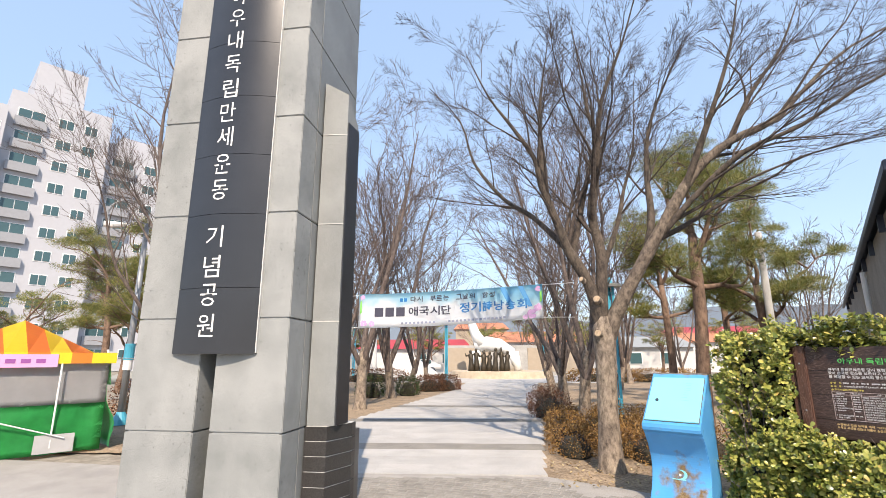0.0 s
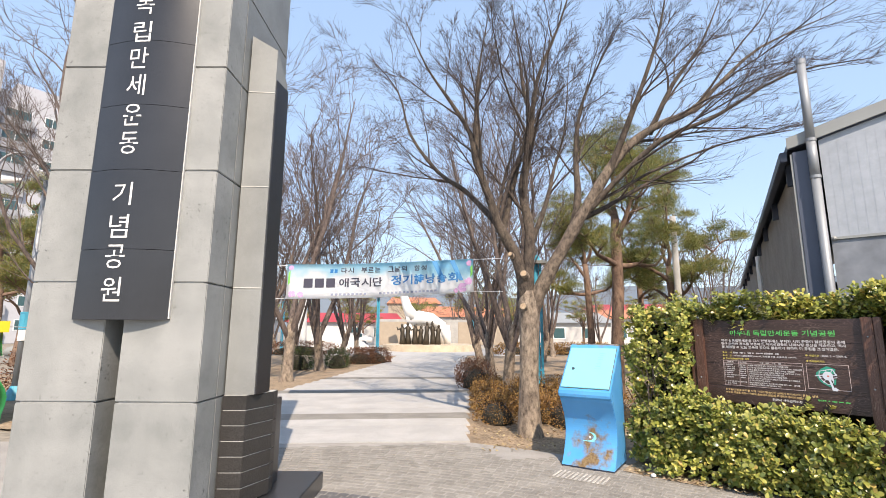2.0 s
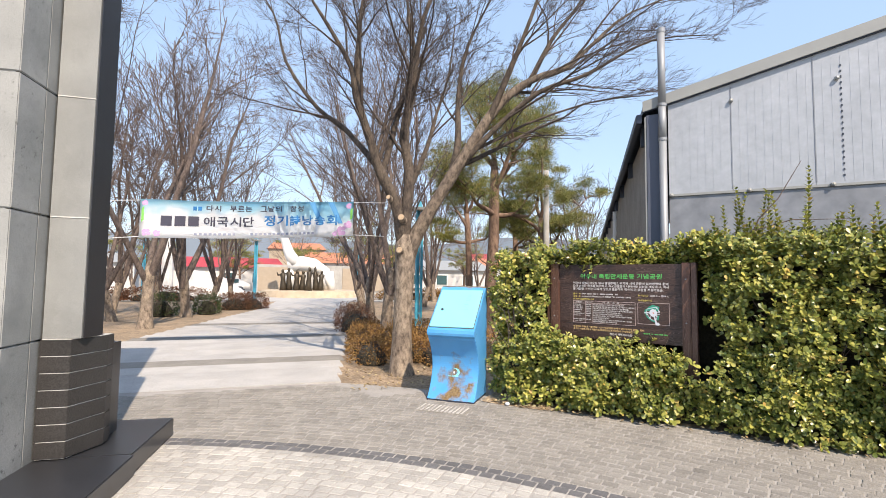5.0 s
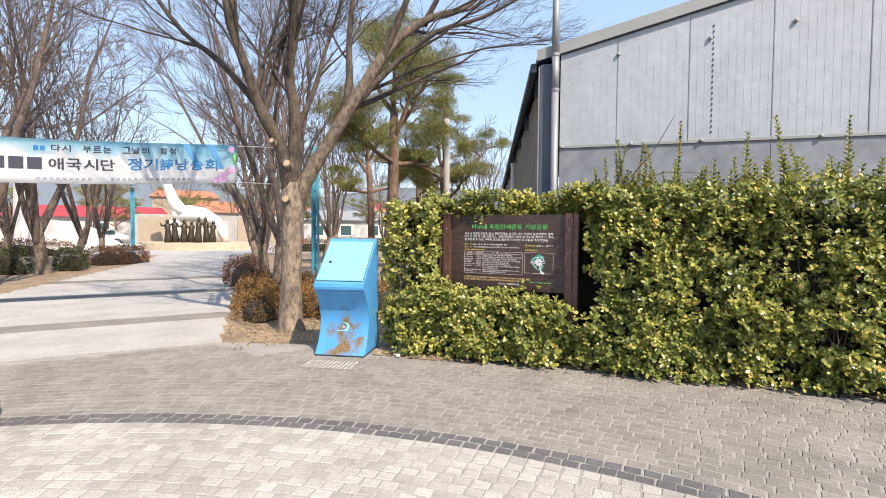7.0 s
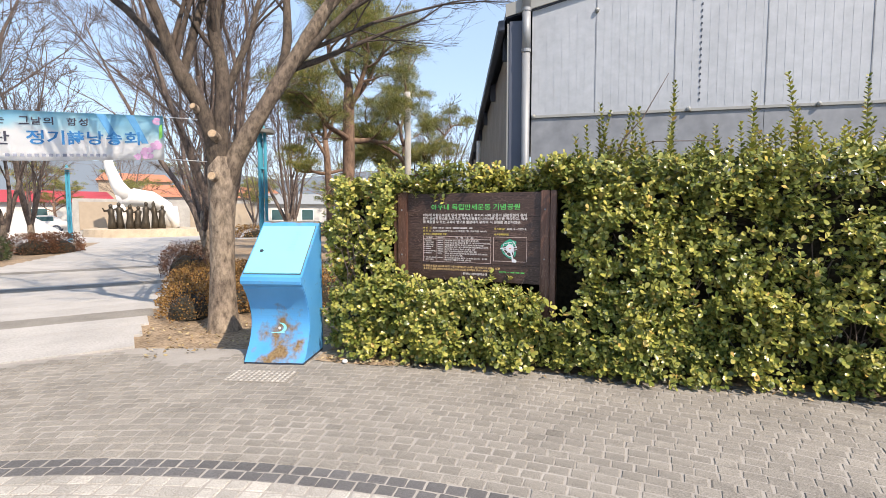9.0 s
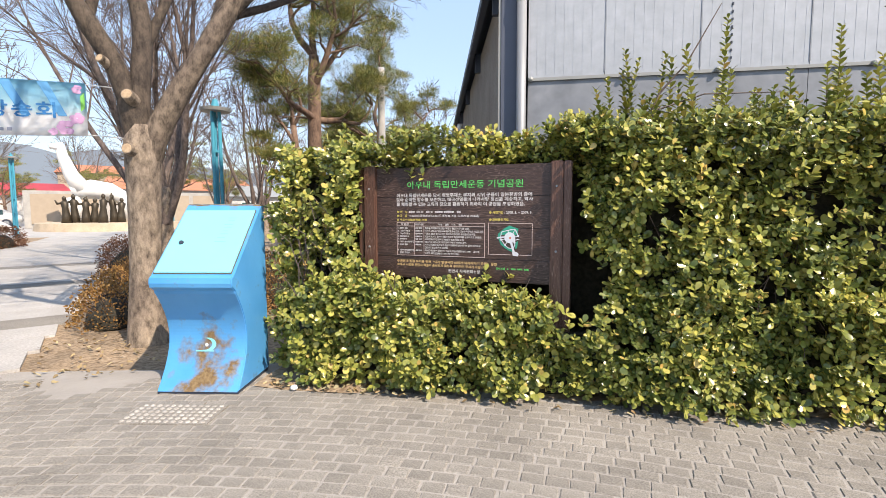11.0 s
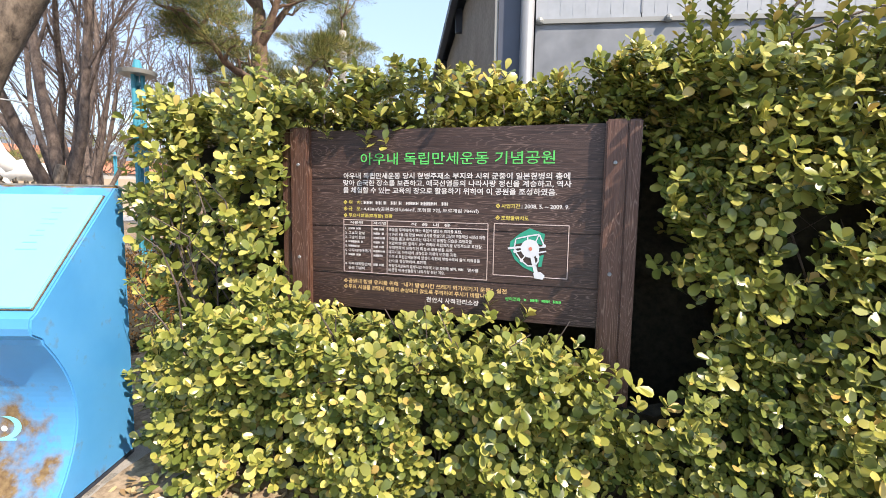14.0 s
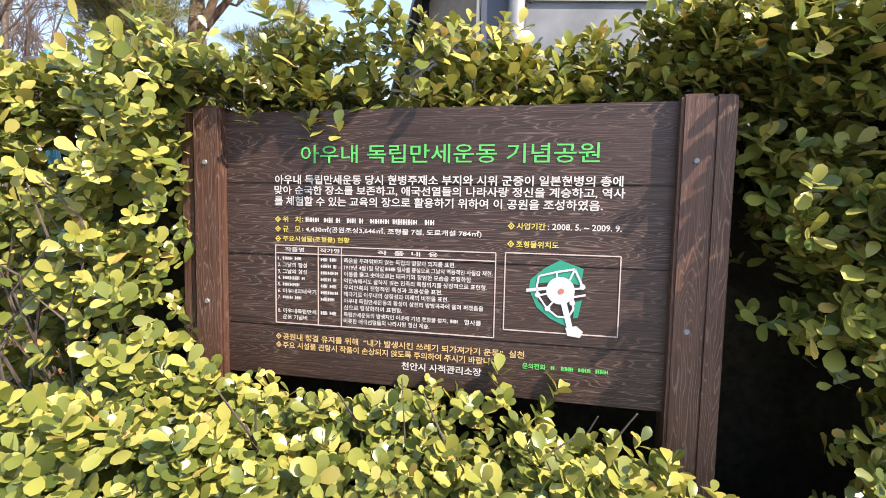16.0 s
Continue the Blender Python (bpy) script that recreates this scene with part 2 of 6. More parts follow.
def rusty_blue():
    m, nt, b = mat("rusting blue paint", 0.35)
    big = tex(nt, "Noise", 6.5, detail=9, rough=0.62)
    zone = nt.nodes.new("ShaderNodeTexCoord")
    sep = nt.nodes.new("ShaderNodeSeparateXYZ")
    nt.links.new(zone.outputs["Object"], sep.inputs[0])
    # rust blooms round the emblem and along the foot
    dx = nt.nodes.new("ShaderNodeVectorMath")
    dx.operation = "DISTANCE"
    nt.links.new(zone.outputs["Object"], dx.inputs[0])
    dx.inputs[1].default_value = (0.31, 0.14, 0.26)
    near = ramp(nt, dx.outputs["Value"], [(0.06, (0.29,) * 3), (0.36, (0.0,) * 3)])
    low = ramp(nt, sep.outputs[2], [(0.0, (0.17,) * 3), (0.13, (0.0,) * 3)])
    hi = nt.nodes.new("ShaderNodeMath")
    hi.operation = "GREATER_THAN"
    nt.links.new(sep.outputs[2], hi.inputs[0])
    hi.inputs[1].default_value = 1.385
    hs = nt.nodes.new("ShaderNodeMath")
    hs.operation = "MULTIPLY_ADD"
    nt.links.new(hi.outputs[0], hs.inputs[0])
    hs.inputs[1].default_value = 0.2
    nt.links.new(low.outputs[0], hs.inputs[2])
    s1 = nt.nodes.new("ShaderNodeMath")
    s1.operation = "ADD"
    nt.links.new(near.outputs[0], s1.inputs[0])
    nt.links.new(hs.outputs[0], s1.inputs[1])
    s2 = nt.nodes.new("ShaderNodeMath")
    s2.operation = "ADD"
    nt.links.new(big.outputs[0], s2.inputs[0])
    nt.links.new(s1.outputs[0], s2.inputs[1])
    mask = ramp(nt, s2.outputs[0], [(0.60, (0, 0, 0)), (0.80, (1, 1, 1))])
    fine = tex(nt, "Noise", 40, detail=4)
    rust = ramp(nt, fine.outputs[0], [(0.3, (0.115, 0.07, 0.034)), (0.7, (0.25, 0.175, 0.085))])
    paint = ramp(nt, tex(nt, "Noise", 1.6, detail=6).outputs[0], [(0.3, (0.055, 0.29, 0.62)), (0.7, (0.10, 0.39, 0.74))])
    nt.links.new(mix(nt, mask.outputs[0], paint.outputs[0], rust.outputs[0]), b.inputs["Base Color"])
    rr = ramp(nt, mask.outputs[0], [(0, (0.33,) * 3), (1, (0.9,) * 3)])
    nt.links.new(rr.outputs[0], b.inputs["Roughness"])
    bump(nt, b, mask.outputs[0], 0.2, 0.002)
    return m


def old_wood(name, dark, light, streak, axis=0):
    """Dark stained timber with raised pale grain lines."""
    m, nt, b = mat(name, 0.42)
    st = [46, 46, 46]
    st[axis] = 1.1
    n = tex(nt, "Noise", 3.2, tuple(st), detail=6, rough=0.65)
    warp = tex(nt, "Noise", 1.4, tuple(9.0 if i != axis else 0.9 for i in range(3)), detail=2)
    addv = nt.nodes.new("ShaderNodeMath")
    addv.operation = "MULTIPLY_ADD"
    nt.links.new(warp.outputs[0], addv.inputs[0])
    addv.inputs[1].default_value = 30.0
    nt.links.new(n.outputs[0], addv.inputs[2])
    fr = nt.nodes.new("ShaderNodeMath")
    fr.operation = "PINGPONG"
    fr.inputs[1].default_value = 0.5
    nt.links.new(addv.outputs[0], fr.inputs[0])
    base = ramp(nt, n.outputs[0], [(0.3, dark), (0.7, light)])
    lines = ramp(nt, fr.outputs[0], [(0.0, (0.9,) * 3), (0.07, (0.3,) * 3), (0.16, (0, 0, 0))])
    patch = ramp(nt, tex(nt, "Noise", 2.1, detail=4).outputs[0], [(0.36, (0.05,) * 3), (0.6, (0.95,) * 3)])
    f = mix(nt, 1.0, lines.outputs[0], patch.outputs[0], "MULTIPLY")
    nt.links.new(mix(nt, f, base.outputs[0], streak), b.inputs["Base Color"])
    bump(nt, b, n.outputs[0], 0.5, 0.004)
    return m


BLUE_RUSTY = rusty_blue()
SIGNWOOD = old_wood("dark sign board wood", (0.015, 0.010, 0.009), (0.078, 0.044, 0.036), (0.24, 0.165, 0.14), 0)
POSTWOOD = old_wood("red brown post wood", (0.055, 0.024, 0.016), (0.14, 0.07, 0.05), (0.28, 0.19, 0.15), 2)


# ---- mesh helpers ----
def empty(name, m=None):
    ob = new(name)
    if m is not None:
        ob.matrix_world = m
    return ob


def link(name, me, material, parent=None, label="", smooth=False):
    ob = new(name, me)
    if material is not None:
        me.materials.append(material)
    if smooth:
        me.polygons.foreach_set("use_smooth", [True] * len(me.polygons))
    if parent is not None:
        ob.parent = parent
    if label:
        ob["label"] = label
    return ob


def part(name, bm, material, parent=None, label="", smooth=False):
    me = bpy.data.meshes.new(name)
    bm.normal_update()
    bm.to_mesh(me)
    bm.free()
    return link(name, me, material, parent, label, smooth)


def box(x0, x1, y0, y1, z0, z1, bevel=0.0, bm=None):
    own = bmesh.new()
    r = bmesh.ops.create_cube(own, size=1.0)
    for v in r["verts"]:
        v.co = Vector((x0 + (v.co.x + 0.5) * (x1 - x0), y0 + (v.co.y + 0.5) * (y1 - y0), z0 + (v.co.z + 0.5) * (z1 - z0)))
    if bevel:
        bmesh.ops.bevel(own, geom=own.edges[:], offset=bevel, segments=2, affect="EDGES", clamp_overlap=True)
    if bm is None:
        return own
    me = bpy.data.meshes.new("t")
    own.to_mesh(me)
    own.free()
    bm.from_mesh(me)
    bpy.data.meshes.remove(me)
    return bm


def prism(poly, z0, z1, bevel=0.0):
    """A column on the outline poly (x, y), counterclockwise from above."""
    bm = bmesh.new()
    lo = [bm.verts.new((x, y, z0)) for x, y in poly]
    hi = [bm.verts.new((x, y, z1)) for x, y in poly]
    bm.faces.new(lo[::-1])
    bm.faces.new(hi)
    n = len(poly)
    for i in range(n):
        bm.faces.new((lo[i], lo[(i + 1) % n], hi[(i + 1) % n], hi[i]))
    if bevel:
        bmesh.ops.bevel(bm, geom=bm.edges[:], offset=bevel, segments=2, affect="EDGES", clamp_overlap=True)
    return bm


def rod(points, radii, sides=10, bm=None):
    """A capped tube along points."""
    bm = bm or bmesh.new()
    rings = []
    pts = [Vector(p) for p in points]
    for i, p in enumerate(pts):
        d = (pts[min(i + 1, len(pts) - 1)] - pts[max(i - 1, 0)]).normalized()
        a = d.cross(Vector((0, 0, 1)))
        a = Vector((1, 0, 0)) if a.length < 1e-3 else a.normalized()
        b = d.cross(a)
        r = radii[i] if isinstance(radii, (list, tuple)) else radii
        rings.append([bm.verts.new(p + (a * math.cos(k * 2 * math.pi / sides) + b * math.sin(k * 2 * math.pi / sides)) * r) for k in range(sides)])
    for r0, r1 in zip(rings, rings[1:]):
        for k in range(sides):
            bm.faces.new((r0[k], r0[(k + 1) % sides], r1[(k + 1) % sides], r1[k]))
    bm.faces.new(rings[0][::-1])
    bm.faces.new(rings[-1])
    bmesh.ops.recalc_face_normals(bm, faces=bm.faces[:])
    return bm


def lettering(text, width, height, depth=0.001, bold=0.0):
    """A bmesh of the words, centred, in the XZ plane facing -y, stretched to width and height."""
    cu = bpy.data.curves.new("words", "FONT")
    cu.body, cu.size, cu.resolution_u = text, 1.0, 2
    cu.extrude, cu.offset = 0.0, bold
    ob = bpy.data.objects.new("words", cu)
    scene.collection.objects.link(ob)
    bpy.context.view_layer.update()
    me = bpy.data.meshes.new_from_object(ob.evaluated_get(bpy.context.evaluated_depsgraph_get()))
    bpy.data.objects.remove(ob)
    bpy.data.curves.remove(cu)
    bm = bmesh.new()
    bm.from_mesh(me)
    bpy.data.meshes.remove(me)
    if not bm.verts:
        return bm
    xs, ys = [v.co.x for v in bm.verts], [v.co.y for v in bm.verts]
    w, h = max(xs) - min(xs), max(ys) - min(ys)
    sx, sy = width / w, height / h
    cx, cy = (max(xs) + min(xs)) / 2, (max(ys) + min(ys)) / 2
    for v in bm.verts:
        v.co = Vector(((v.co.x - cx) * sx, -depth, (v.co.y - cy) * sy))
    bm.normal_update()
    for f in bm.faces:
        if f.normal.y > 0:
            f.normal_flip()
    return bm


def moved(bm, x, y, z):
    for v in bm.verts:
        v.co += Vector((x, y, z))
    return bm


def frame_of(origin, along):
    """A pose whose x runs along the given direction, y away from the viewer, z up."""
    return pose(origin[0], origin[1], origin[2] if len(origin) > 2 else 0, 0, 0, math.degrees(math.atan2(along[1], along[0])))


# ---- ground ----
CEN, R_OUT, R_IN = (-2.78, -1.555), 7.31, 7.12   # the round forecourt and its dark ring
PATH_LINE = [(-3.3, 9.0), (-3.2, 11.5), (-2.55, 14.8), (-0.5, 25.0), (0.2, 33.0)], [(1.35, 7.3), (2.1, 12.5), (3.0, 20.0), (4.2, 29.0), (4.9, 33.0)]


def sheet(name, poly, z, material, label, category, thick=0.05):
    return tagged(part(name, prism(poly, z - thick, z), material), label, category, kind="structure")


def big_ground():
    bm = bmesh.new()
    n = 24
    ring = [bm.verts.new((2500 * math.cos(2 * math.pi * i / n), 2500 * math.sin(2 * math.pi * i / n), -0.06)) for i in range(n)]
    bm.faces.new(ring)
    tagged(part("ground", bm, GROUND), "dusty pale brown open ground reaching far off", "ground", kind="structure")


big_ground()
paving_bed = sheet("pavement", [(-14, -9), (9, -9), (9, 1.5), (3.35, 6.6), (2.9, 6.2), (2.3, 6.75), (1.4, 7.35), (-3.6, 7.6), (-14, 9.2)], -0.003, JOINT, "grey stone sett pavement with a curved dark ring", "pavement")
park_path = sheet("road", PATH_LINE[1] + PATH_LINE[0][::-1] + [(-3.6, 7.6), (1.4, 7.35)][0:1], -0.05, SLAB, "pale grey paved park path", "path", 0.03)
sheet("plaza", [(-3, 33), (9, 33), (14, 38), (14, 60), (-9, 60), (-9, 38)], 0.0, SLAB, "pale paved plaza round the statue", "plaza", 0.03)


def soil_bed(name, poly, label, seed):
    """Lumpy soil inside the outline, a little proud of the ground."""
    rng = random.Random(seed)
    xs, ys = [p[0] for p in poly], [p[1] for p in poly]
    bm = bmesh.new()
    nx, ny = int((max(xs) - min(xs)) / 0.22), int((max(ys) - min(ys)) / 0.3)

    def inside(x, y):
        c = False
        for (x0, y0), (x1, y1) in zip(poly, poly[1:] + poly[:1]):
            if (y0 > y) != (y1 > y) and x < (x1 - x0) * (y - y0) / (y1 - y0) + x0:
                c = not c
        return c

    grid = {}
    for i in range(nx + 1):
        for j in range(ny + 1):
            x, y = min(xs) + i * 0.22, min(ys) + j * 0.3
            if inside(x, y):
                z = -0.022 + 0.02 * noise.noise((x * 0.7, y * 0.7, seed)) + 0.012 * noise.noise((x * 3, y * 3, seed))
                grid[i, j] = bm.verts.new((x + rng.uniform(-.05, .05), y + rng.uniform(-.05, .05), z))
    for (i, j) in list(grid):
        q = [grid.get(k) for k in ((i, j), (i + 1, j), (i + 1, j + 1), (i, j + 1))]
        if all(q):
            bm.faces.new(q)
    return tagged(part(name, bm, SOIL, smooth=True), label, "soil", kind="structure")


soil_bed("soil_bed_1", [(1.0, 6.5), (2.2, 6.4), (2.9, 6.0), (6.0, 7.5), (14, 17), (14, 33), (4.4, 33), (3.8, 29), (2.6, 20), (1.7, 12.5), (1.0, 7.6)], "dry sandy soil bed with fallen leaves", 3)
soil_bed("soil_bed_2", [(-3.0, 8.6), (-2.9, 11.5), (-2.25, 14.8), (-0.2, 25), (0.5, 33), (-14, 33), (-14, 9.3)], "dry sandy soil bed beside the path", 5)


def sett_mesh(w, d, h, rng, jit=0.004):
    """One rough stone block with a worn, chamfered top; 18 triangles."""
    c = 0.008
    v, f = [], []
    for z, k in ((-h, 0.0), (-c, 0.0), (0.0, c)):
        for sx, sy in ((-1, -1), (1, -1), (1, 1), (-1, 1)):
            v.append((sx * (w / 2 - k) + rng.uniform(-jit, jit), sy * (d / 2 - k) + rng.uniform(-jit, jit), z + (rng.uniform(-jit, jit) * 0.5 if z == 0 else 0)))
    for r in (0, 4):
        for i in range(4):
            f.append((r + i, r + (i + 1) % 4, r + 4 + (i + 1) % 4, r + 4 + i))
    f.append((8, 9, 10, 11))
    return v, f


def lay_setts():
    """Rings of setts about the forecourt's middle."""
    rng = random.Random(11)
    rest = {0: ([], []), 1: ([], []), 2: ([], [])}
    single = []
    mats = (SETT_LIGHT, SETT_DARK, SETT)
    shared = {k: [] for k in range(3)}
    for k in range(3):
        for i in range(8):
            v, f = sett_mesh(0.108 if k < 2 else 0.1205, 0.0905, 0.05, rng)
            me = bpy.data.meshes.new("sett")
            me.from_pydata(v, [], f)
            me.materials.append(mats[k])
            shared[k].append(me)
    r = 1.2
    while r < 13.2:
        kind = 0 if r < R_IN else (1 if r < R_OUT - 0.01 else 2)
        step = (0.113 if kind < 2 else 0.125) / r
        a = math.radians(-12) + rng.uniform(0, step)
        while a < math.radians(88):
            x, y = CEN[0] + r * math.cos(a), CEN[1] + r * math.sin(a)
            ok = -2.6 < x < 9.5 and y > -2.5 and y - 7.25 < -0.6 * max(0, x - 1.2) and 0.742 * (x - 3.2) + 0.67 * (y - 5.75) < 0.0
            ok = ok and not (x < -0.5 and y < 6.0) and not (y > 6.45 and x > 1.6)
            if ok:
                z = rng.uniform(0.0, 0.003)
                if 1.7 < x < 4.6 and 2.6 < y < 4.7 and len(single) < 298 and rng.random() < 0.75:
                    single.append((kind, x, y, z, a))
                else:
                    v, f = sett_mesh((0.108 if kind < 2 else 0.1205), 0.0905, 0.05, rng)
                    V, F = rest[kind]
                    o, ca, sa = len(V), math.cos(a + math.pi / 2), math.sin(a + math.pi / 2)
                    V.extend((x + p[0] * ca - p[1] * sa, y + p[0] * sa + p[1] * ca, z + p[2]) for p in v)
                    F.extend(tuple(o + i for i in q) for q in f)
            a += step * rng.uniform(0.94, 1.06)
        r += 0.095
    for k in range(3):
        me = bpy.data.meshes.new("sett_field")
        me.from_pydata(rest[k][0], [], rest[k][1])
        ob = link("sett_field", me, mats[k], paving_bed)
        ob["kind"] = "stuff"
    for kind, x, y, z, a in single:
        ob = new("sett", rng.choice(shared[kind]))
        ob.parent = paving_bed
        ob.matrix_basis = pose(x, y, z, 0, 0, math.degrees(a) + 90)


def lay_slabs():
    """Long slabs across the park path, with darker strips."""
    rng = random.Random(4)
    y = 7.45
    left, right = PATH_LINE
    def edge(line, y):
        for (x0, y0), (x1, y1) in zip(line, line[1:]):
            if y0 <= y <= y1:
                return x0 + (x1 - x0) * (y - y0) / (y1 - y0)
        return line[0][0] if y < line[0][1] else line[-1][0]
    while y < 32.5:
        dark = int((y - 7.45) / 0.62) % 6 == 2 and y < 20
        d = 0.62
        x0, x1 = edge(left, y + d / 2) + 0.02, edge(right, y + d / 2) - 0.02
        part("slab", box(x0, x1, y + 0.0015, y + d - 0.0015, -0.06, rng.uniform(0.0, 0.003)), SETT if dark else SLAB, park_path)
        y += d


# ---- gate pillar ----
PIL = frame_of((-2.505, 4.23), (0.995, -0.095))


def gate_pillar():
    """Grey granite column in courses, a black name panel, a side wing on dark blocks and a low black plinth."""
    g = empty("gate_pillar", PIL)
    tagged(g, "tall grey granite gate pillar with a black engraved name panel", "gate pillar")
    joints = [0.12, 1.01, 1.91, 2.82, 3.73, 4.64, 5.55, 6.6]
    for z0, z1 in zip(joints, joints[1:]):
        for x0, x1 in ((0.0, 0.61), (0.75, 1.37)):
            part("granite_block", box(x0, x1, 0.0, 0.30, z0 + 0.004, z1 - 0.004, 0.006), GRANITE, g)
        part("granite_block", box(0.0, 1.37, 0.305, 1.38, z0 + 0.004, z1 - 0.004, 0.006), GRANITE_SIDE, g)
    part("core", box(0.03, 1.34, 0.325, 1.35, 0.1, 6.58), MORTAR, g)
    for x0, x1 in ((0.03, 0.585), (0.775, 1.34)):
        part("core", box(x0, x1, 0.012, 0.31, 0.1, 6.55), MORTAR, g, "pale mortar joints")
    # black panel, bowed outwards
    n = 32
    for z0, z1 in ((1.62, 2.16), (2.16, 2.80), (2.80, 3.35), (3.35, 3.92), (3.92, 4.48), (4.48, 5.05), (5.05, 5.45)):
        outline = [(0.36 + 0.74 * i / n, -0.02 - 0.075 * math.sin(math.pi * i / n)) for i in range(n + 1)] + [(1.10, 0.0 + 0.02), (0.36, 0.02)]
        part("panel", prism(outline, z0 + 0.002, z1 - 0.002), BLACKSTONE, g, "polished black granite panel")
    part("panel_seal", box(1.099, 1.108, -0.022, -0.0005, 1.63, 5.45), MORTAR, g)
    for ch, z in zip("원공념기동운세만립독내우아", (1.85, 2.10, 2.34, 2.60, 3.02, 3.26, 3.52, 3.76, 4.0, 4.25, 4.5, 4.74, 4.98)):
        bm = lettering(ch, 0.155, 0.185)
        for v in bm.verts:
            x = v.co.x + 0.685
            v.co = Vector((x, -0.023 - 0.075 * math.sin(math.pi * (x - 0.36) / 0.74), v.co.z + z))
        part("letter", bm, WHITE, g, "white engraved letter")
    # wing with a slanted head
    bm = prism([(1.385, 0.42), (1.625, 0.435), (1.655, 0.66), (1.385, 0.66)], 1.02, 4.3)
    for v in bm.verts:
        if v.co.z > 4:
            v.co.z -= 0.95 * max(0, v.co.y - 0.44) + 0.8 * max(0, v.co.x - 1.45)
    wing = part("wing", bm, GRANITE_SIDE, g)
    part("wing_side", prism([(1.629, 0.445), (1.637, 0.445), (1.667, 0.67), (1.40, 0.67), (1.40, 0.663), (1.659, 0.663)], 1.02, 3.86), BLACKSTONE, g, "polished black granite side")
    for z in (1.91, 2.82, 3.73):
        part("joint", prism([(1.387, 0.416), (1.627, 0.431), (1.629, 0.45), (1.387, 0.45)], z - 0.004, z + 0.004), MORTAR, wing)
    for i in range(7):
        z0 = 0.17 + i * 0.121
        part("dark_block", prism([(1.38, 0.40), (1.575, 0.405), (1.70, 0.70), (1.70, 0.80), (1.38, 0.80)], z0 + 0.003, z0 + 0.118, 0.003), BLACKROUGH, g)
    part("core", prism([(1.39, 0.405), (1.572, 0.41), (1.694, 0.705), (1.69, 0.79), (1.39, 0.79)], 0.17, 1.018), MORTAR, g)
    bm = box(1.42, 1.64, 0.81, 1.10, 0.16, 0.97)
    bmesh.ops.bevel(bm, geom=[e for e in bm.edges if all(v.co.z > 0.9 for v in e.verts)], offset=0.05, segments=3, affect="EDGES")
    part("rear_block", bm, BLACKSTONE, g, "polished black granite block with rounded top")
    for x0, x1, y0, y1 in ((-0.5, 0.9, -0.35, 1.6), (0.9, 2.02, -0.35, 0.45), (0.9, 2.0, 0.45, 1.42)):
        part("plinth", box(x0 + 0.003, x1 - 0.003, y0 + 0.003, y1 - 0.003, 0.0, 0.16, 0.008), BLACKSTONE, g, "black polished granite step")


gate_pillar()


# ---- map stand ----
RUSTED_RAIL = speckled("weathered tan rail", (0.20, 0.19, 0.17), (0.42, 0.40, 0.36), 30, 0.7, 0.4)
RUSTED = speckled("rusted edge", (0.07, 0.05, 0.04), (0.17, 0.12, 0.085), 60, 0.8)


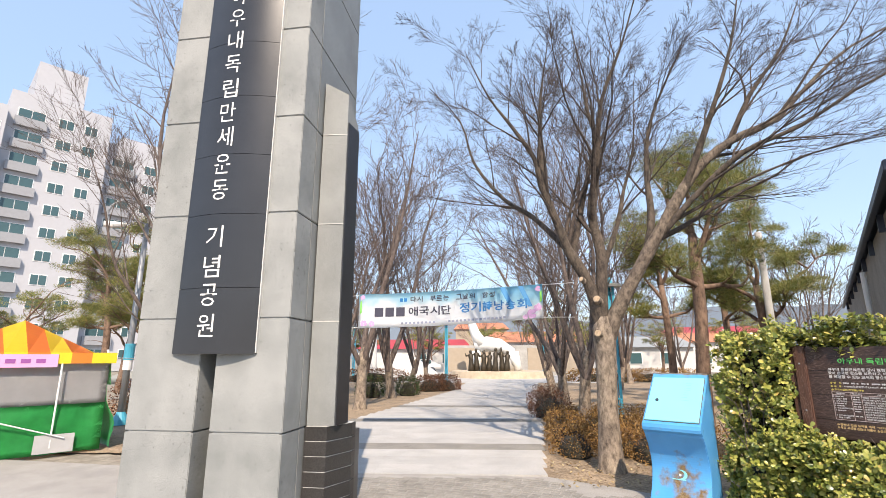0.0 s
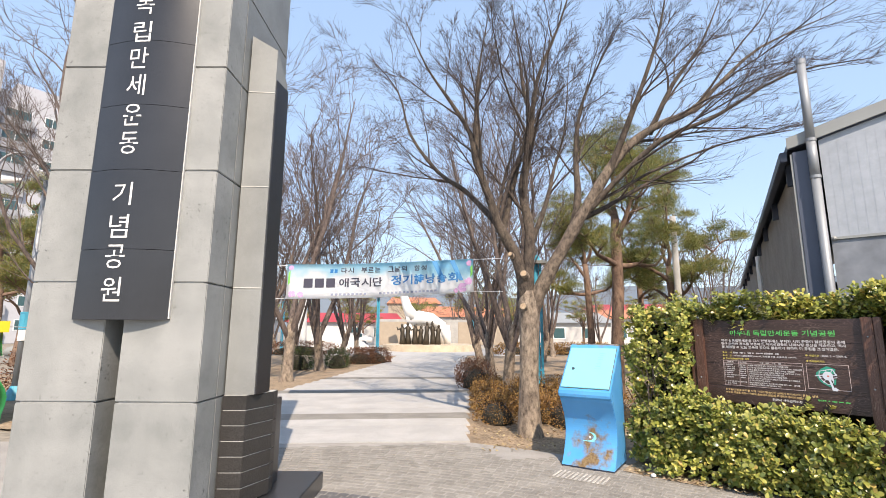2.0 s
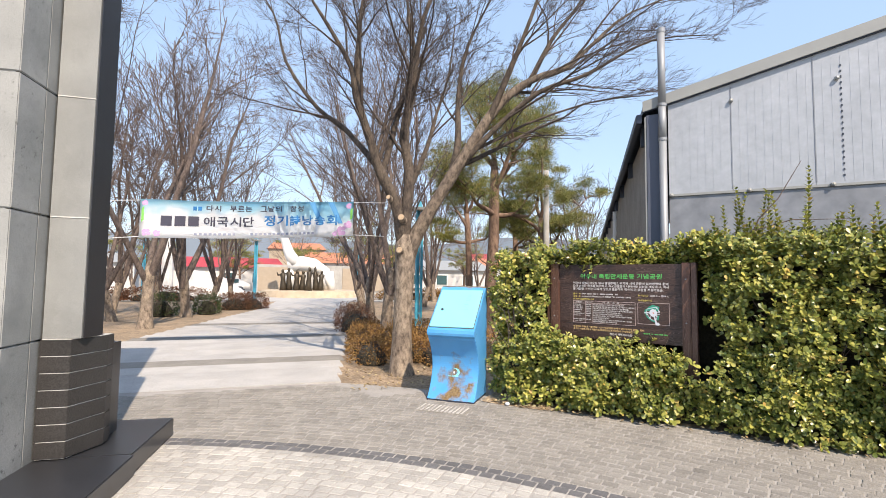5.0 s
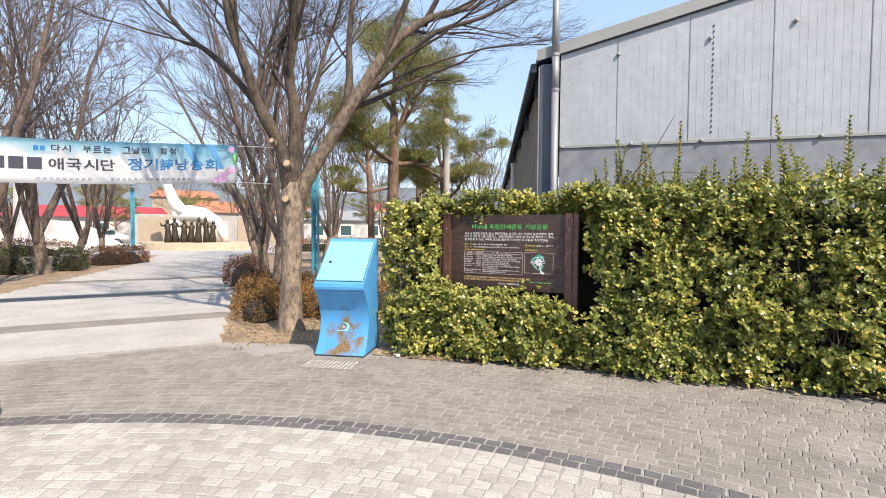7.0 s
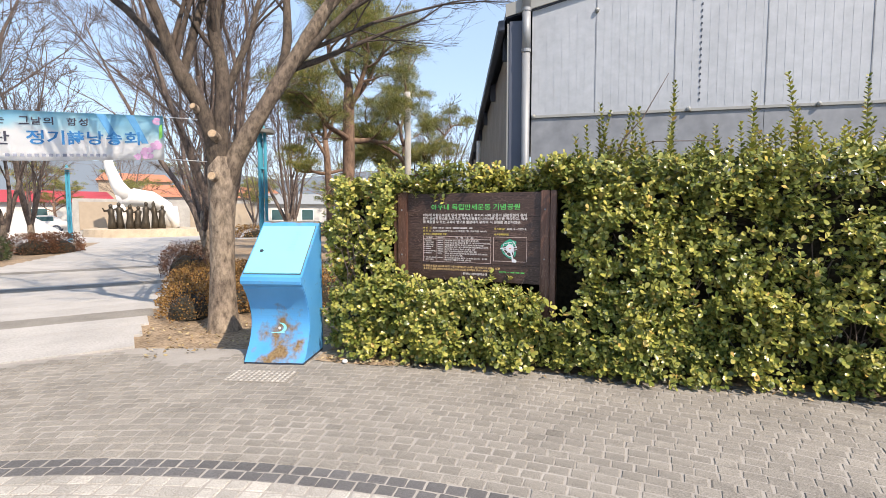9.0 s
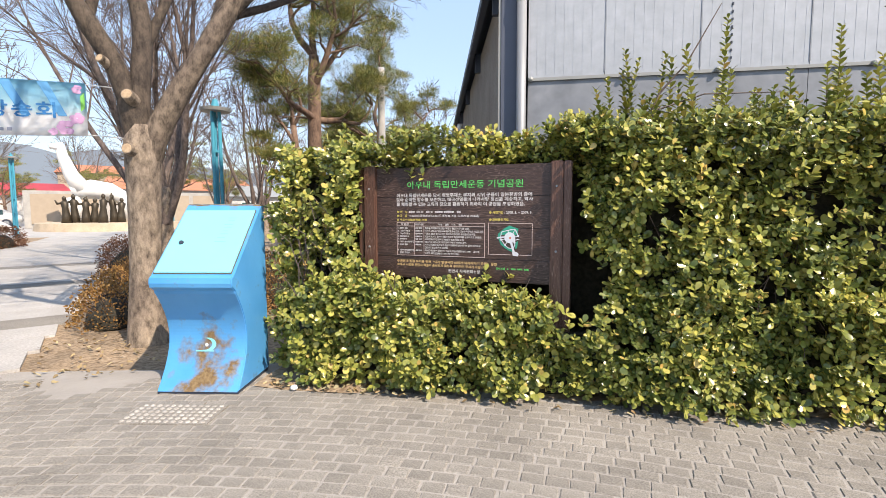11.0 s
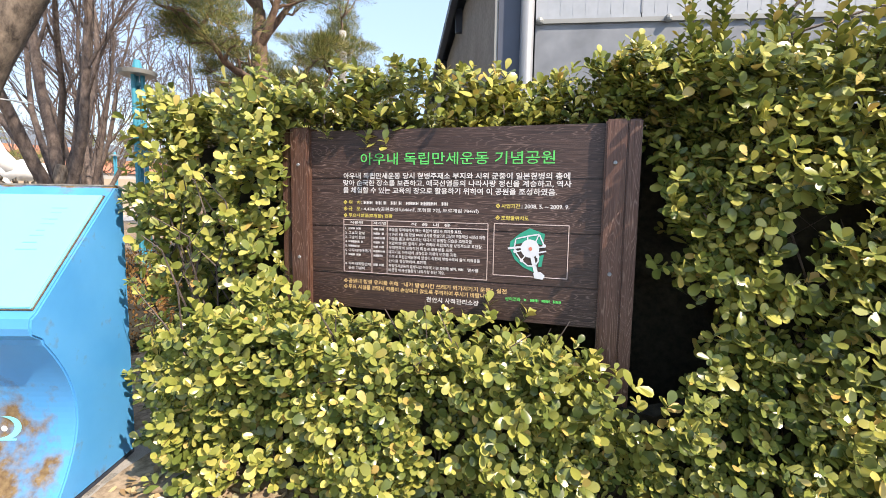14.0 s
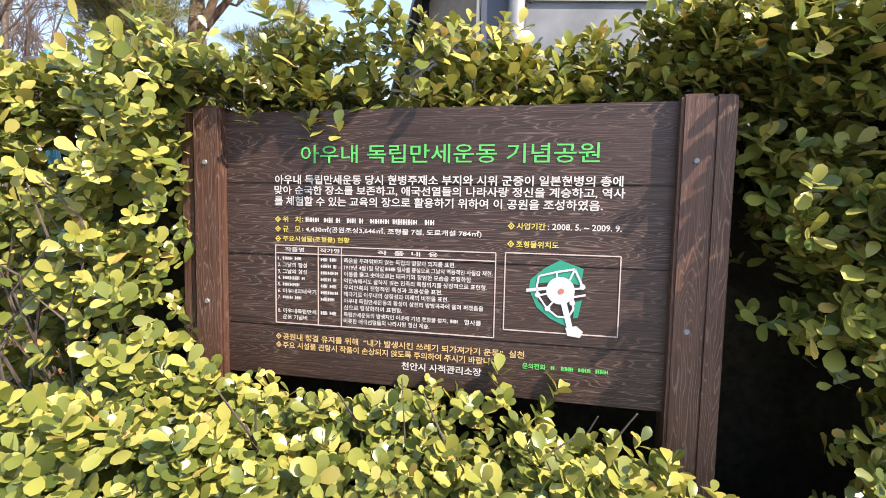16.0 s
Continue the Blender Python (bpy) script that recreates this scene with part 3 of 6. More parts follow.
def map_stand():
    st = empty("map_stand", frame_of((2.285, 6.088), (0.788, -0.616)))
    tagged(st, "blue steel information stand with rust blooms and a sloping lid", "information stand")
    W = 0.61
    prof = []
    for i in range(31):       # concave front from foot to lip
        t = i / 30
        z = 0.02 + 0.75 * t
        y = 0.17 * math.sin(math.pi * min(1, t * 1.02)) ** 0.9 + 0.02 * t
        prof.append((y, z))
    prof += [(-0.028, 0.80), (-0.035, 0.83), (-0.028, 0.868), (0.0, 0.885), (0.50, 1.372), (0.52, 1.392), (0.575, 1.396), (0.58, 1.38), (0.58, 0.02)]
    bm = bmesh.new()
    a = [bm.verts.new((0, y, z)) for y, z in prof]
    b = [bm.verts.new((W, y, z)) for y, z in prof]
    bm.faces.new(a)
    bm.faces.new(b[::-1])
    for i in range(len(prof)):
        j = (i + 1) % len(prof)
        bm.faces.new((a[i], b[i], b[j], a[j]))
    bmesh.ops.recalc_face_normals(bm, faces=bm.faces[:])
    bmesh.ops.bevel(bm, geom=[e for e in bm.edges if abs(e.verts[0].co.x - e.verts[1].co.x) < 1e-6 and len(e.link_faces) == 2 and any(len(f.verts) > 8 for f in e.link_faces)], offset=0.007, segments=2, affect="EDGES")
    part("body", bm, BLUE_RUSTY, st)
    part("foot_rail", box(0.004, W - 0.004, 0.005, 0.57, 0.0, 0.018), STEEL_DARK, st, "dark foot rail")
    # lid lies on the slope
    sl = math.atan2(1.372 - 0.885, 0.50)
    lid_m = Matrix.Translation((0, 0.0, 0.885)) @ Matrix.Rotation(sl, 4, "X")
    lid = part("lid", box(0.022, W - 0.022, 0.015, 0.655, 0.002, 0.016, 0.004), BLUE_LID, st, "pale blue printed lid plate")
    lid.matrix_basis = lid_m
    seam = part("lid_seam", box(0.017, W - 0.017, 0.010, 0.660, 0.0008, 0.006), RUSTED, st, "dark rusted edge round the lid")
    seam.matrix_basis = lid_m
    bm = bmesh.new()
    bmesh.ops.create_cone(bm, cap_ends=True, segments=20, radius1=0.019, radius2=0.017, depth=0.012)
    lk = part("lock", moved(bm, 0.12, 0.30, 0.020), STEEL_DARK, lid, "small dark round lock")
    faint = painted("faded map ink", (0.20, 0.52, 0.60), 0.5)
    for i, (x, y, w) in enumerate(((0.40, 0.56, 0.07), (0.41, 0.53, 0.05), (0.39, 0.49, 0.07), (0.40, 0.46, 0.06), (0.40, 0.42, 0.04), (0.39, 0.39, 0.06), (0.38, 0.35, 0.06), (0.37, 0.31, 0.09))):
        part("faded_line", box(x, x + w, y, y + 0.006, 0.0165, 0.0172), faint, lid)
    # emblem: crescent over a bar
    cr = bmesh.new()
    outer, inner = [], []
    for i in range(17):
        t = math.radians(-120 + 230 * i / 16)
        wd = 0.022 * math.sin(math.pi * i / 16) + 0.001
        outer.append(cr.verts.new((0.31 + 0.065 * math.cos(t), 0, 0.33 + 0.05 * math.sin(t))))
        inner.append(cr.verts.new((0.31 + (0.065 - wd) * math.cos(t) - 0.008, 0, 0.33 + (0.05 - wd) * math.sin(t))))
    for i in range(16):
        cr.faces.new((outer[i], inner[i], inner[i + 1], outer[i + 1]))
    def front_y(z):
        t = (z - 0.02) / 0.75
        return 0.17 * math.sin(math.pi * min(1, max(0, t) * 1.02)) ** 0.9 + 0.02 * t
    for v in cr.verts:
        v.co.y = front_y(v.co.z) - 0.004
    part("emblem", cr, BLUE_LID, st, "pale crescent emblem")
    bm = bmesh.new()
    bmesh.ops.create_uvsphere(bm, u_segments=10, v_segments=6, radius=0.014)
    for v in bm.verts:
        v.co = Vector((v.co.x + 0.30, v.co.y * 0.15 + front_y(0.325) - 0.003, v.co.z + 0.325))
    part("emblem_dot", bm, WHITE, st)
    q = [(0.22, 0.277), (0.36, 0.277), (0.36, 0.285), (0.22, 0.285)]
    bm = bmesh.new()
    bm.faces.new([bm.verts.new((x, front_y(z) - 0.004, z)) for x, z in q])
    part("emblem_bar", bm, BLUE_LID, st)
    part("top_rail", box(0.012, W - 0.012, 0.518, 0.572, 1.392, 1.402, 0.003), RUSTED_RAIL, st, "tan weathered rail along the top edge")


map_stand()


# ---- sign board ----
GREEN_INK = painted("green lettering", (0.10, 0.62, 0.14), 0.5)
WHITE_INK = painted("white sign lettering", (0.68, 0.66, 0.65), 0.6)
YELLOW_INK = painted("yellow lettering", (0.70, 0.58, 0.12), 0.5)
GOLD_INK = painted("gold lettering", (0.72, 0.50, 0.22), 0.5)
LINE_INK = painted("faded table line", (0.62, 0.50, 0.47), 0.6)
MAPGREEN = painted("map green", (0.015, 0.33, 0.22), 0.5)
MAPWHITE = painted("map pale", (0.66, 0.70, 0.76), 0.5)
MAPRED = painted("map red", (0.60, 0.18, 0.12), 0.5)


def sign_board():
    sg = empty("information_board", frame_of((3.81, 5.70), (0.5509, -0.8346)))
    tagged(sg, "dark brown wooden information board with carved painted lettering", "information board")
    panel = empty("panel")
    panel.parent = sg
    tagged(panel, "dark weathered timber panel with green, white and yellow lettering")
    for i, (z0, z1) in enumerate(((0.80, 0.975), (0.975, 1.215), (1.215, 1.455), (1.455, 1.69))):
        part("plank", box(0.10, 1.56, 0.0, 0.045, z0, z1 - 0.0015, 0.003), SIGNWOOD, panel)
    part("post", box(0.012, 0.118, -0.035, 0.075, 0.0, 1.705, 0.008), POSTWOOD, sg)
    part("post_cheek", box(-0.045, 0.010, -0.02, 0.07, 0.0, 1.70, 0.006), POSTWOOD, sg)
    part("post", box(1.535, 1.622, -0.035, 0.075, 0.0, 1.70, 0.008), POSTWOOD, sg)
    part("post_cheek", box(1.624, 1.68, -0.02, 0.07, 0.0, 1.70, 0.006), POSTWOOD, sg)
    for z in (1.52, 1.05):
        for x in (0.062, 1.578):
            bm = bmesh.new()
            bmesh.ops.create_cone(bm, cap_ends=True, segments=10, radius1=0.009, radius2=0.007, depth=0.006, matrix=Matrix.Rotation(radians(90), 4, "X"))
            part("bolt", moved(bm, x, -0.038, z), ZINC, sg)

    def words(text, x0, x1, z, h, ink, bold=0.02):
        bm = lettering(text, x1 - x0, h, 0.001, bold)
        part("lettering", moved(bm, (x0 + x1) / 2, -0.0012, z), ink, panel)["kind"] = "stuff"

    def bar(x0, x1, z, h, ink, name="bar"):
        part(name, box(x0, x1, -0.0022, -0.0008, z - h / 2, z + h / 2), ink, panel)

    def blocks(x0, x1, z, h, w, ink):
        """A line of writing that cannot be read: small upright blocks in word groups."""
        bm = bmesh.new()
        x, n = x0, rng.randint(2, 5)
        while x + w < x1:
            hh = h * rng.uniform(0.75, 1.0)
            for a, b in ((x, x + w * 0.42), (x + w * 0.62, x + w * 0.85)):
                bm.faces.new([bm.verts.new(p) for p in ((a, -0.0015, z - hh / 2), (b, -0.0015, z - hh / 2), (b, -0.0015, z + hh / 2), (a, -0.0015, z + hh / 2))])
            bm.faces.new([bm.verts.new(p) for p in ((x, -0.0017, z - h * 0.1), (x + w * 0.8, -0.0017, z - h * 0.1), (x + w * 0.8, -0.0017, z + h * 0.08), (x, -0.0017, z + h * 0.08))])
            x += w
            n -= 1
            if n == 0:
                x, n = x + w * 0.55, rng.randint(2, 5)
        part("bar", bm, ink, panel)["kind"] = "stuff"

    rng = random.Random(8)

    def diamond(x, z, ink):
        bm = bmesh.new()
        for a, b in ((0.011, 0.006), (0.0035, 0.0)):
            o = [bm.verts.new((x + a * c, -0.002, z + a * s)) for c, s in ((1, 0), (0, 1), (-1, 0), (0, -1))]
            if b:
                n = [bm.verts.new((x + b * c, -0.002, z + b * s)) for c, s in ((1, 0), (0, 1), (-1, 0), (0, -1))]
                for i in range(4):
                    bm.faces.new((o[i], n[i], n[(i + 1) % 4], o[(i + 1) % 4]))
            else:
                bm.faces.new(o[::-1])
        part("bullet", bm, ink, panel)

    words("아우내 독립만세운동 기념공원", 0.394, 1.331, 1.548, 0.058, GREEN_INK, 0.006)
    words("아우내 독립만세운동 당시 헌병주재소 부지와 시위 군중이 일본헌병의 총에", 0.30, 1.398, 1.466, 0.031, WHITE_INK)
    words("맞아 순국한 장소를 보존하고, 애국선열들의 나라사랑 정신을 계승하고, 역사", 0.298, 1.405, 1.431, 0.031, WHITE_INK)
    words("를 체험할 수 있는 교육의 장으로 활용하기 위하여 이 공원을 조성하였음.", 0.298, 1.345, 1.396, 0.031, WHITE_INK)
    for z in (1.335, 1.303, 1.270):
        diamond(0.310, z, YELLOW_INK)
    words("위   치", 0.328, 0.392, 1.335, 0.020, YELLOW_INK)
    words(":", 0.398, 0.401, 1.335, 0.012, WHITE_INK)
    for x0, x1 in ((0.41, 0.465), (0.475, 0.545), (0.555, 0.625), (0.635, 0.70), (0.71, 0.805), (0.815, 0.85)):
        blocks(x0, x1 + 0.004, 1.335, 0.018, 0.0165, WHITE_INK)
    words("규   모", 0.328, 0.392, 1.303, 0.020, YELLOW_INK)
    words(": 4,430㎡(공원조성3,646㎡, 조형물 7점, 도로개설 784㎡)", 0.398, 0.995, 1.303, 0.022, WHITE_INK)
    words("주요시설물(조형물) 현황", 0.328, 0.565, 1.270, 0.021, YELLOW_INK)
    diamond(1.084, 1.331, YELLOW_INK)
    words("사업기간", 1.10, 1.185, 1.331, 0.020, YELLOW_INK)
    words(": 2008. 5. ~ 2009. 9.", 1.192, 1.40, 1.331, 0.019, WHITE_INK)
    diamond(1.084, 1.277, YELLOW_INK)
    words("조형물위치도", 1.10, 1.225, 1.277, 0.020, YELLOW_INK)
    # table
    X0, X1, Z0, Z1, t = 0.30, 1.04, 0.985, 1.248, 0.0035
    bar(X0, X1, Z1, t, LINE_INK, "table_line")
    bar(X0, X1, Z0, t, LINE_INK, "table_line")
    bar(X0, X1, 1.222, t, LINE_INK, "table_line")
    for x in (X0, 0.455, 0.537, X1):
        part("table_line", box(x - t / 2, x + t / 2, -0.0021, -0.0007, Z0, Z1), LINE_INK, panel)
    words("작품명", 0.335, 0.405, 1.235, 0.015, WHITE_INK)
    words("작가명", 0.462, 0.53, 1.235, 0.015, WHITE_INK)
    words("작  품  내  용", 0.66, 0.86, 1.235, 0.015, WHITE_INK)
    rows = [1.205, 1.183, 1.161, 1.139, 1.117, 1.095, 1.073, 1.051, 1.027, 1.006]
    said = [("죽음을 두려워하지 않는 독립의 열망과 의지를 표현.", 0.37), ("", 0.49), ("어둠을 뚫고 솟아오르는 태극기의 장엄한 모습을 조형화함", 0.42),
            ("억압속에서도 굴하지 않는 민족의 독립의지를 상징적으로 표현함.", 0.47), ("우리민족의 전형적인 특성과 포용성을 표현.", 0.33), ("태극기로 아우내의 상징성과 미래의 비전을 표현.", 0.35),
            ("아우내 독립만세운동의 함성이 삼천리 방방곡곡에 울려 퍼졌음을", 0.46), ("산으로 형상화하여 표현함.", 0.20), ("", 0.46), ("비롯한 애국선열들의 나라사랑 정신 계승.", 0.29)]
    for i, (z, (line, ln)) in enumerate(zip(rows, said)):
        if line:
            words(line, 0.546, 0.546 + ln, z, 0.0165, WHITE_INK)
        elif i == 1:
            words("1919년 4월1일 당일", 0.546, 0.682, z, 0.0165, WHITE_INK)
            blocks(0.688, 0.725, z, 0.0125, 0.0115, WHITE_INK)
            words("열사를 중심으로 그날의 역동적인 사실감 재현.", 0.727, 1.032, z, 0.0165, WHITE_INK)
        else:
            words("독립만세운동의 발생지인 이곳에 기념 조형물 설치,", 0.546, 0.895, z, 0.0165, WHITE_INK)
            blocks(0.903, 0.945, z, 0.0125, 0.0125, WHITE_INK)
            words("열사를", 0.947, 1.0, z, 0.0165, WHITE_INK)
        if i not in (7, 9):
            n = (1, 2, 3, 4, 5, 6, 7, 0, 8, 0)[i]
            words("%d." % n, 0.308, 0.320, z, 0.012, WHITE_INK)
            blocks(0.464, 0.531, z, 0.0125, 0.0125, WHITE_INK)
        if i in (1, 2):
            words("그날의 함성", 0.326, 0.415, z, 0.016, WHITE_INK)
        elif i == 5:
            words("아우내의태극기", 0.326, 0.448, z, 0.016, WHITE_INK)
        elif i == 8:
            words("아우내독립만세", 0.326, 0.448, z, 0.016, WHITE_INK)
        elif i == 9:
            words("운동 기념비", 0.326, 0.415, z, 0.016, WHITE_INK)
        elif i != 7:
            blocks(0.326, 0.330 + (0.08, 0, 0, 0.085, 0.065, 0, 0.08)[i], z, 0.0125, 0.0125, WHITE_INK)
    # park map
    bar(1.069, 1.402, 1.250, t, LINE_INK, "map_line")
    bar(1.069, 1.402, 1.013, t, LINE_INK, "map_line")
    for x in (1.069, 1.402):
        part("map_line", box(x - t / 2, x + t / 2, -0.0021, -0.0007, 1.013, 1.25), LINE_INK, panel)

    def patch(pts, ink, y, name):
        bm = bmesh.new()
        bm.faces.new([bm.verts.new((1.235 + 0.20 * (px - 330) / 280, y, 1.142 - 0.20 * (py - 190) / 280)) for px, py in pts])
        bm.normal_update()
        for f in bm.faces:
            if f.normal.y > 0:
                f.normal_flip()
        part(name, bm, ink, panel)

    def stroke(pts, wdt, ink, y=-0.0035):
        for (ax, ay), (bx, by) in zip(pts, pts[1:]):
            l = math.hypot(bx - ax, by - ay) or 1
            nx, ny = -(by - ay) / l * wdt / 2, (bx - ax) / l * wdt / 2
            patch([(ax + nx, ay + ny), (bx + nx, by + ny), (bx - nx, by - ny), (ax - nx, ay - ny)], ink, y, "map_way")

    patch([(325, 62), (420, 95), (412, 165), (330, 150), (232, 165), (240, 240), (300, 290), (355, 305), (358, 340), (290, 310), (235, 265), (200, 190), (205, 150), (260, 100)], MAPGREEN, -0.0015, "map_green")
    patch([(418, 225), (405, 300), (385, 305), (392, 235)], MAPGREEN, -0.0015, "map_green")
    patch([(330 + 58 * math.cos(a * math.pi / 12), 190 + 58 * math.sin(a * math.pi / 12)) for a in range(24)], MAPWHITE, -0.003, "map_plaza")
    patch([(333 + 12 * math.cos(a * math.pi / 6), 192 + 12 * math.sin(a * math.pi / 6)) for a in range(12)], MAPRED, -0.0045, "map_mark")
    stroke([(345, 240), (375, 350)], 24, MAPWHITE)
    patch([(355, 345), (400, 335), (428, 358), (415, 384), (365, 378)], MAPWHITE, -0.0038, "map_gate")
    stroke([(275, 182), (190, 195)], 14, MAPWHITE)
    stroke([(315, 135), (312, 112), (240, 132), (232, 185), (240, 215), (275, 205)], 8, MAPWHITE)
    stroke([(312, 112), (385, 98), (410, 150), (420, 175), (385, 180)], 9, MAPWHITE)
    stroke([(385, 98), (365, 145)], 8, MAPWHITE)
    stroke([(240, 215), (278, 268), (320, 300), (355, 300)], 8, MAPWHITE)
    stroke([(278, 268), (300, 240)], 8, MAPWHITE)
    stroke([(432, 203), (380, 215), (385, 265), (365, 300)], 9, MAPWHITE)
    for cx, cy in ((418, 170), (238, 212), (280, 268), (380, 238)):
        patch([(cx + 12 * math.cos(a * math.pi / 5), cy + 12 * math.sin(a * math.pi / 5)) for a in range(10)], MAPWHITE, -0.004, "map_mark")
    diamond(0.310, 0.938, GOLD_INK)
    diamond(0.310, 0.909, GOLD_INK)
    words("공원내 청결 유지를 위해  “내가 발생시킨 쓰레기 되가져가기 운동”  실천", 0.325, 1.135, 0.938, 0.023, GOLD_INK)
    words("주요 시설물 관람시 작품이 손상되지 않도록 주의하여 주시기 바랍니다.", 0.325, 1.06, 0.909, 0.023, GOLD_INK)
    words("천안시 사적관리소장", 0.745, 1.005, 0.872, 0.026, WHITE_INK)
    words("문의전화", 1.13, 1.20, 0.905, 0.018, GREEN_INK)
    for x0, x1 in ((1.215, 1.232), (1.245, 1.285), (1.295, 1.335), (1.345, 1.385)):
        blocks(x0, x1 + 0.003, 0.905, 0.014, 0.0125, GREEN_INK)


sign_board()


# ---- foliage ----
LIGHT_SIDE = np.array((0.57, -0.39, 0.72))   # where the sun stands, seen from the hedge


class Leaves:
    """Collects bent leaf blades for one mesh."""

    def __init__(self, seed):
        self.v, self.f, self.rng = [], [], np.random.RandomState(seed)

    def blade(self, base, along, normal, length, width, fold=0.18, curl=0.12):
        a = along / (np.linalg.norm(along) + 1e-9)
        s = np.cross(a, normal)
        s = s / (np.linalg.norm(s) + 1e-9)
        n = np.cross(s, a)
        o = len(self.v)
        w = width / 2
        for t, k in ((0.0, 0.10), (0.34, 0.72), (0.68, 1.0), (0.90, 0.70)):
            p = base + a * (t * length) - n * (curl * length * t * t)
            self.v += [tuple(p - s * (w * k) + n * (fold * w * k)), tuple(p), tuple(p + s * (w * k) + n * (fold * w * k))]
        self.v.append(tuple(base + a * length - n * (curl * length)))
        for r in range(3):
            i = o + 3 * r
            self.f += [(i, i + 1, i + 4, i + 3), (i + 1, i + 2, i + 5, i + 4)]
        self.f += [(o + 9, o + 10, o + 12), (o + 10, o + 11, o + 12)]

    def simple(self, base, along, normal, length, width, sharp=False):
        a = along / (np.linalg.norm(along) + 1e-9)
        s = np.cross(a, normal)
        s = s / (np.linalg.norm(s) + 1e-9) * width / 2
        o = len(self.v)
        self.v += [tuple(base - s * 0.6), tuple(base + s * 0.6), tuple(base + a * length)] if sharp else [tuple(base), tuple(base + a * length * 0.5 + s), tuple(base + a * length), tuple(base + a * length * 0.5 - s)]
        self.f.append((o, o + 1, o + 2) if sharp else (o, o + 1, o + 2, o + 3))

    def shoot(self, p, axis, count, length, size, wide=0.66):
        """Leaves in a rosette round a short shoot."""
        r = self.rng
        axis = axis / (np.linalg.norm(axis) + 1e-9)
        side = np.cross(axis, (0.3, 0.5, 0.81))
        side /= np.linalg.norm(side) + 1e-9
        up = np.cross(side, axis)
        ph = r.uniform(0, 6.28)
        for i in range(count):
            t = (i + 0.5) / count
            an = ph + i * 2.4
            out = side * math.cos(an) + up * math.sin(an)
            lean = 0.35 + 0.5 * t + r.uniform(-0.2, 0.2)
            d = out * (1.05 - 0.6 * t) + axis * lean + r.normal(0, 0.12, 3)
            nrm = axis * 0.8 - out * 0.3 + LIGHT_SIDE * 0.75 + r.normal(0, 0.2, 3)
            ln = size * r.uniform(0.65, 1.15) * (1 - 0.3 * t)
            self.blade(p + axis * (length * t), d, nrm, ln, ln * wide * r.uniform(0.85, 1.1), r.uniform(0.05, 0.3), r.uniform(-0.05, 0.3))

    def mesh(self, name):
        me = bpy.data.meshes.new(name)
        me.from_pydata(self.v, [], self.f)
        me.polygons.foreach_set("use_smooth", [True] * len(me.polygons))
        return me


HEDGE = frame_of((3.01, 5.71), (0.67, -0.742))


def wob(x, y, z, k=1.0, seed=0.0):
    return noise.noise((x * k + seed, y * k - seed, z * k))


